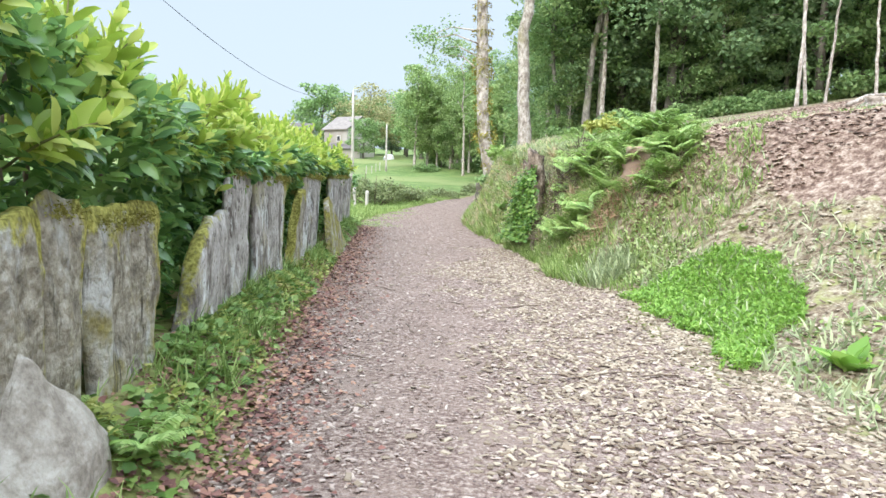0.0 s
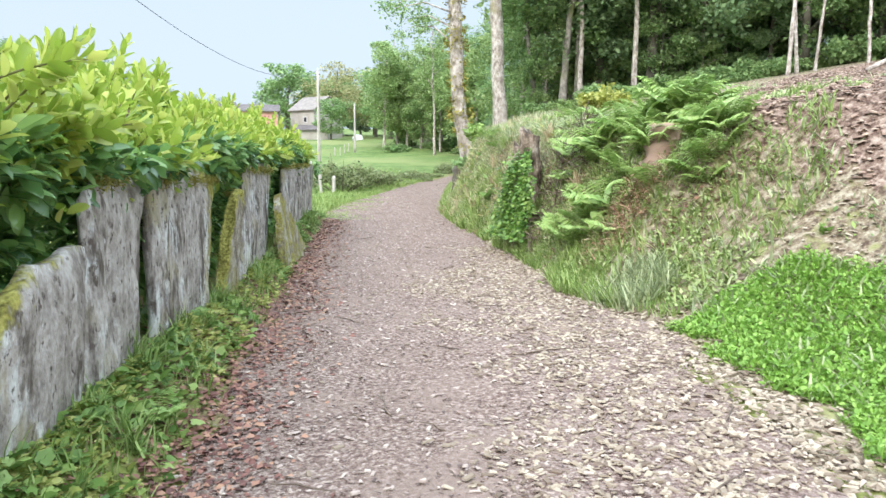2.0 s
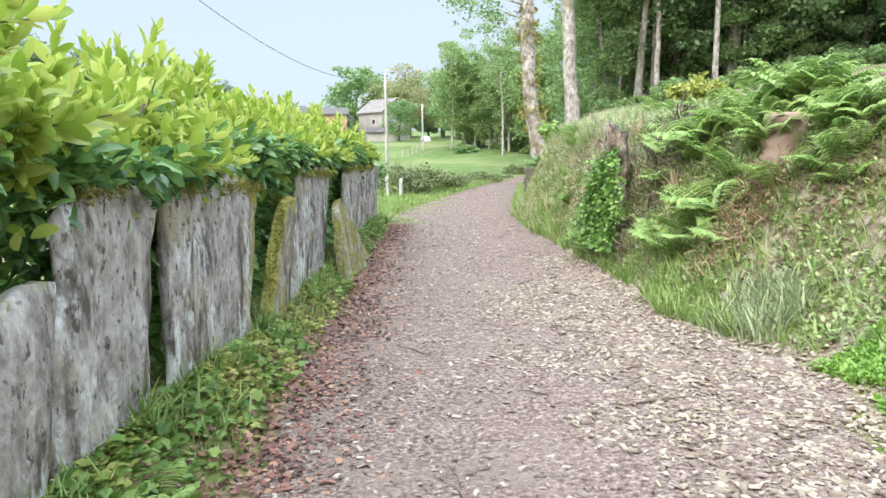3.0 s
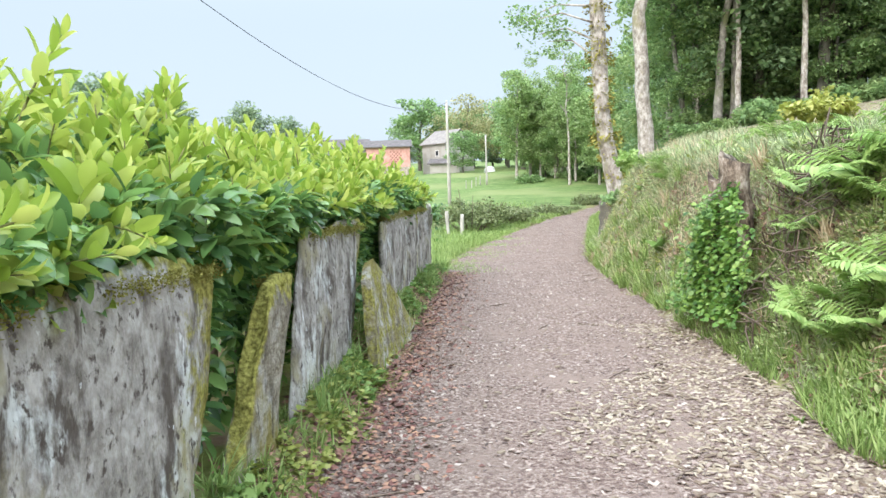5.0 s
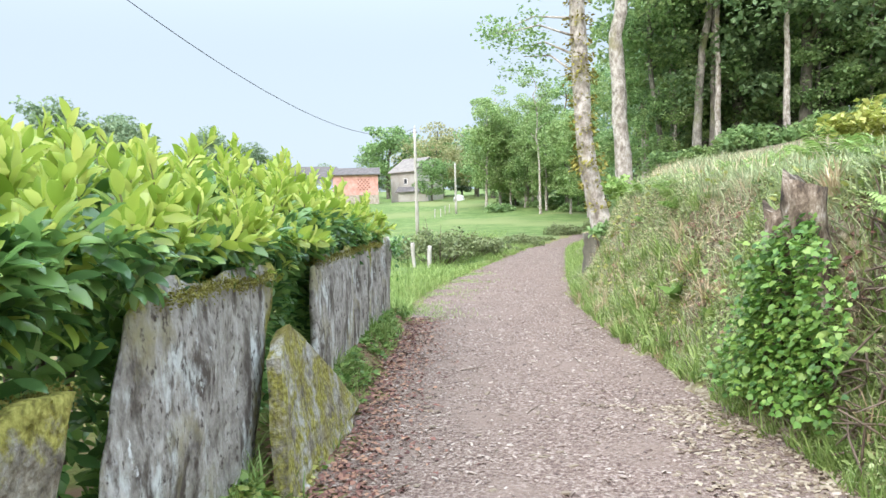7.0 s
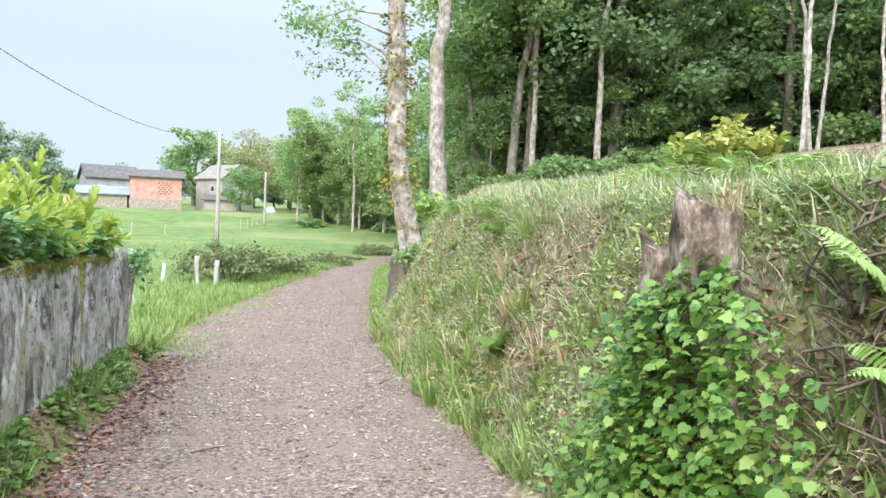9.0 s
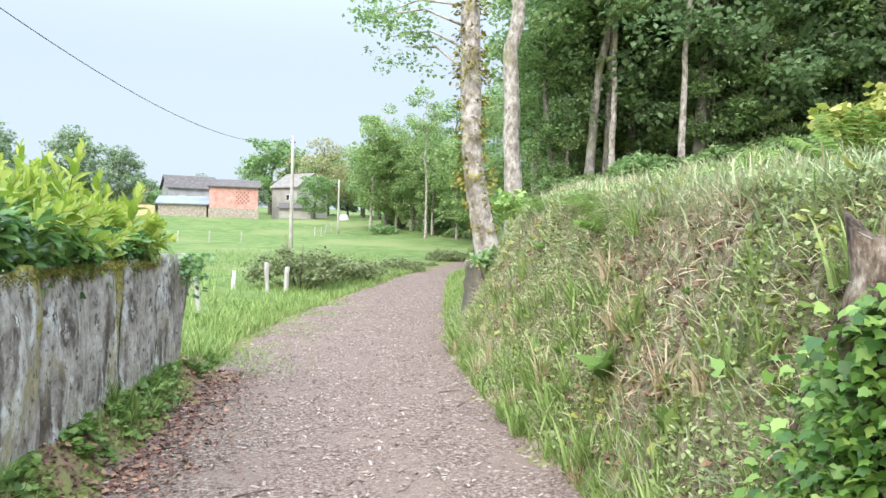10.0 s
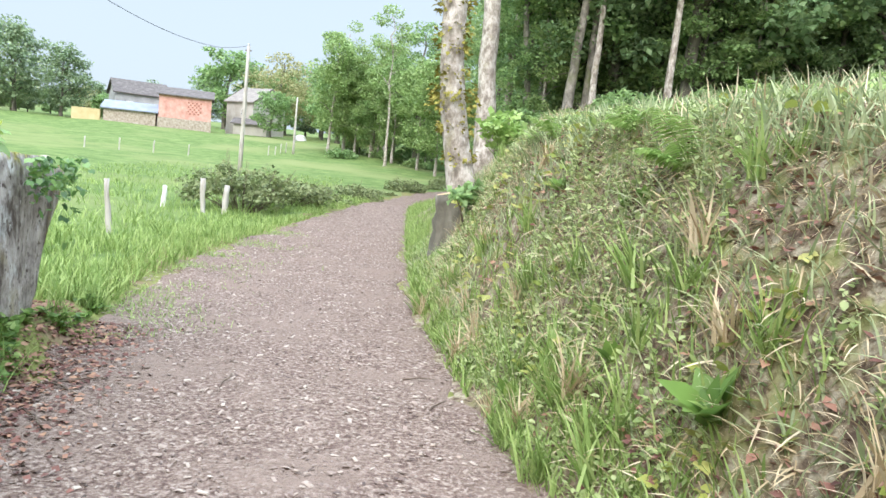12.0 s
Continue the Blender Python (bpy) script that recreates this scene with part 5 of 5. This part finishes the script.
strew(2600, lambda y, n: 2.05 + rng.normal(0, .3, n), 10.2, 11.5, BLADE_V, BLADE_F, .08, .22, M_BRACKEN, "dead_bracken", "heap of rust-brown dead bracken on the bank", "dead bracken", pitch=(-.4, .7), keep=lambda x, y: (x - 2.05) ** 2 + (y - 10.85) ** 2 < .2 + .1 * vnoise(x, y, .2, 63), lean=.1)
# grass creeping over the inner edge of the bend
strew(9000, lambda y, n: lane_left(y) + np.abs(rng.normal(0, .45, n)), 19.5, 30, BLADE_V, BLADE_F, .03, .1, M_GRASS, "creeping_grass", "thin grass creeping over the edge of the lane", "grass", pitch=(.1, 1.2), keep=tufty(.5, 66, .0), wide=1.3)
# the verge by the slabs
verge_x = lambda y, n: lane_left(y) - .02 - rng.uniform(0, 1, n) ** .6 * (lane_left(y) - slab_line(y) - .02)
strew(6800, verge_x, 2.6, 20.5, IVY_V, IVY_F, .03, .085, M_HERB, "verge_herbs", "low ground ivy and weeds below the slabs", "weeds", pitch=(-.3, .8), keep=tufty(.4, 90, -.1), lean=.07)
strew(4200, verge_x, 2.6, 20.5, BLADE_V, BLADE_F, .06, .2, M_GRASS, "verge_grass", "green grass tufts below the slabs", "grass", keep=tufty(.45, 92, -.05))
strew(7500, verge_x, 3.0, 13, IVY_V, IVY_F, .025, .06, M_YELLOW, "verge_yellow_leaves", "yellowing leaves in the verge", "weeds", pitch=(-.3, .7), keep=tufty(.4, 94, -.1), lean=.06)
strew(15000, lambda y, n: lane_left(y) - .02 + rng.normal(0, .26, n), 2.2, 20, CARD_V, CARD_F, .025, .06, M_DEAD_LEAF, "leaf_litter", "red-brown dead leaves along the lane edge", "dead leaves", pitch=(-.35, .35), lift=.02)
# the pasture edge
strew(20000, lambda y, n: lane_left(y) - np.abs(rng.normal(.0, 1.5, n)), 20, 46, BLADE_V, BLADE_F, .07, .27, M_GRASS, "pasture_grass", "tall fresh grass at the pasture edge", "grass", keep=lambda x, y: (x < lane_left(y) - .02) & ((y > 20.2) | (x > slab_line(y))) & (vnoise(x, y, .9, 96) > -.4), power=1.5)
strew(9000, lambda y, n: rng.uniform(-14, -3.4, n), 22, 60, BLADE_V, BLADE_F, .1, .26, M_GRASS, "meadow_grass", "even green meadow grass", "grass", wide=1.6, power=1.4)

# ---- wood chips, litter and twigs on the lane ----


def chips(n, x_of, y0, y1, lo, hi, mat, name, label, power=1.0, keep=None):
    y = y0 + (y1 - y0) * rng.uniform(0, 1, n) ** power
    x = x_of(y, n)
    if keep is not None:
        k = keep(x, y)
        x, y = x[k], y[k]
    n = len(x)
    s = rng.uniform(lo, hi, n)
    size = np.stack([s * rng.uniform(.7, 1.5, n), s * rng.uniform(.6, 1.2, n), s * rng.uniform(.6, 1.2, n)], -1)
    pos = np.stack([x, y, height(x, y) + .016], -1)
    v, f = scatter(CHIP_V, CHIP_F, pos, bases(rng.uniform(0, 6.28, n), rng.normal(0, .22, n), rng.normal(0, .22, n), size))
    return tagged(part(name, v, f, mat, flat=True), label, "wood chips", kind="stuff")


wide_x = lambda y, n: lane_left(y) + rng.uniform(0, 1, n) * (lane_right(y) - lane_left(y))
pale_side = lambda x, y: (x - lane_left(y)) / (lane_right(y) - lane_left(y)) + .16 * vnoise(x, y, .7, 98) + .1 * vnoise(x, y, .25, 99) > lerp(y, (2, 9, 13, 15), (.5, .55, .72, .85)) + .2 * (rng.uniform(0, 1, np.shape(x)) - .5)
chips(19000, lambda y, n: lane_left(y) + (.35 + .75 * rng.uniform(0, 1, n)) * (lane_right(y) - lane_left(y)), 1.8, 14.5, .018, .05, M_CHIP_PALE, "wood_chips", "pale cream wood chips heaped along the lane", keep=pale_side)
chips(15000, wide_x, 1.8, 42, .008, .026, M_CHIP_DARK, "gravel_chips", "brown weathered chips and gravel on the lane", power=1.5)
chips(15000, wide_x, 1.8, 42, .012, .042, M_CHIP_TAN, "scattered_chips", "scattered tan chips on the lane", power=1.4)
chips(17000, lambda y, n: lane_right(y) + rng.uniform(-.1, 1, n) * 7.5, 3.5, 15, .02, .06, M_CHIP_PALE, "slope_chips", "pale wood chips strewn over the clearing", keep=lambda x, y: (vnoise(x, y, .7, 97) > -.35) & ~in_patch(x, y) & ~on_mound(x, y) & (y < 9.1 + .5 * (x - 2)))
chips(34000, lambda y, n: 3.2 + rng.uniform(0, 1, n) ** 1.4 * 10, 9, 26, .02, .08, M_CHIP_BARK, "mound_chips", "brown bark and branch chips on the mound", keep=on_mound)

# single chips that stand out on the lane
chip_me = [mesh_of("wood_chip", CHIP_V * (k, k * .8, k * .6), CHIP_F, M_CHIP_PALE, True) for k in (.045, .055, .065)]
for i in range(220):
    y = rng.uniform(2.5, 16)
    x = float(lane_left(y)) + rng.uniform(.15, 1) * float(lane_right(y) - lane_left(y))
    ob = new("wood_chip", chip_me[i % 3])
    ob.parent = road
    ob.matrix_basis = pose(x, y, float(height(x, y)) + .02, rng.normal(0, 10), rng.normal(0, 10), rng.uniform(0, 360))
for i in range(46):
    y = rng.uniform(2.5, 19)
    x = float(lane_left(y)) + rng.uniform(.05, .95) * float(lane_right(y) - lane_left(y))
    ln, a = rng.uniform(.1, .4), rng.uniform(0, 3.14)
    pts = [(x + math.cos(a) * ln * s + .02 * math.sin(s * 5), y + math.sin(a) * ln * s + .015 * math.cos(s * 7), float(height(x, y)) + .025 + .008 * math.sin(s * 4)) for s in (-.5, -.2, .1, .5)]
    tagged(part("stick", *tube(pts, (.005, .006, .005, .003), 5), M_TWIG), "thin brown stick lying on the lane", "stick", "fallen sticks")
# a bleached branch on the mound
pts = [(9.0, 19.5, 3.2), (9.5, 19.6, 3.35), (10.1, 19.5, 3.22), (10.7, 19.8, 3.2)]
for p in range(4):
    pts[p] = (pts[p][0], pts[p][1], float(height(pts[p][0], pts[p][1])) + (.08, .22, .14, .05)[p])
tagged(part("branch", *tube(pts, (.05, .06, .045, .02), 7), M_BARK), "pale bare branch lying on the chip mound", "branch")
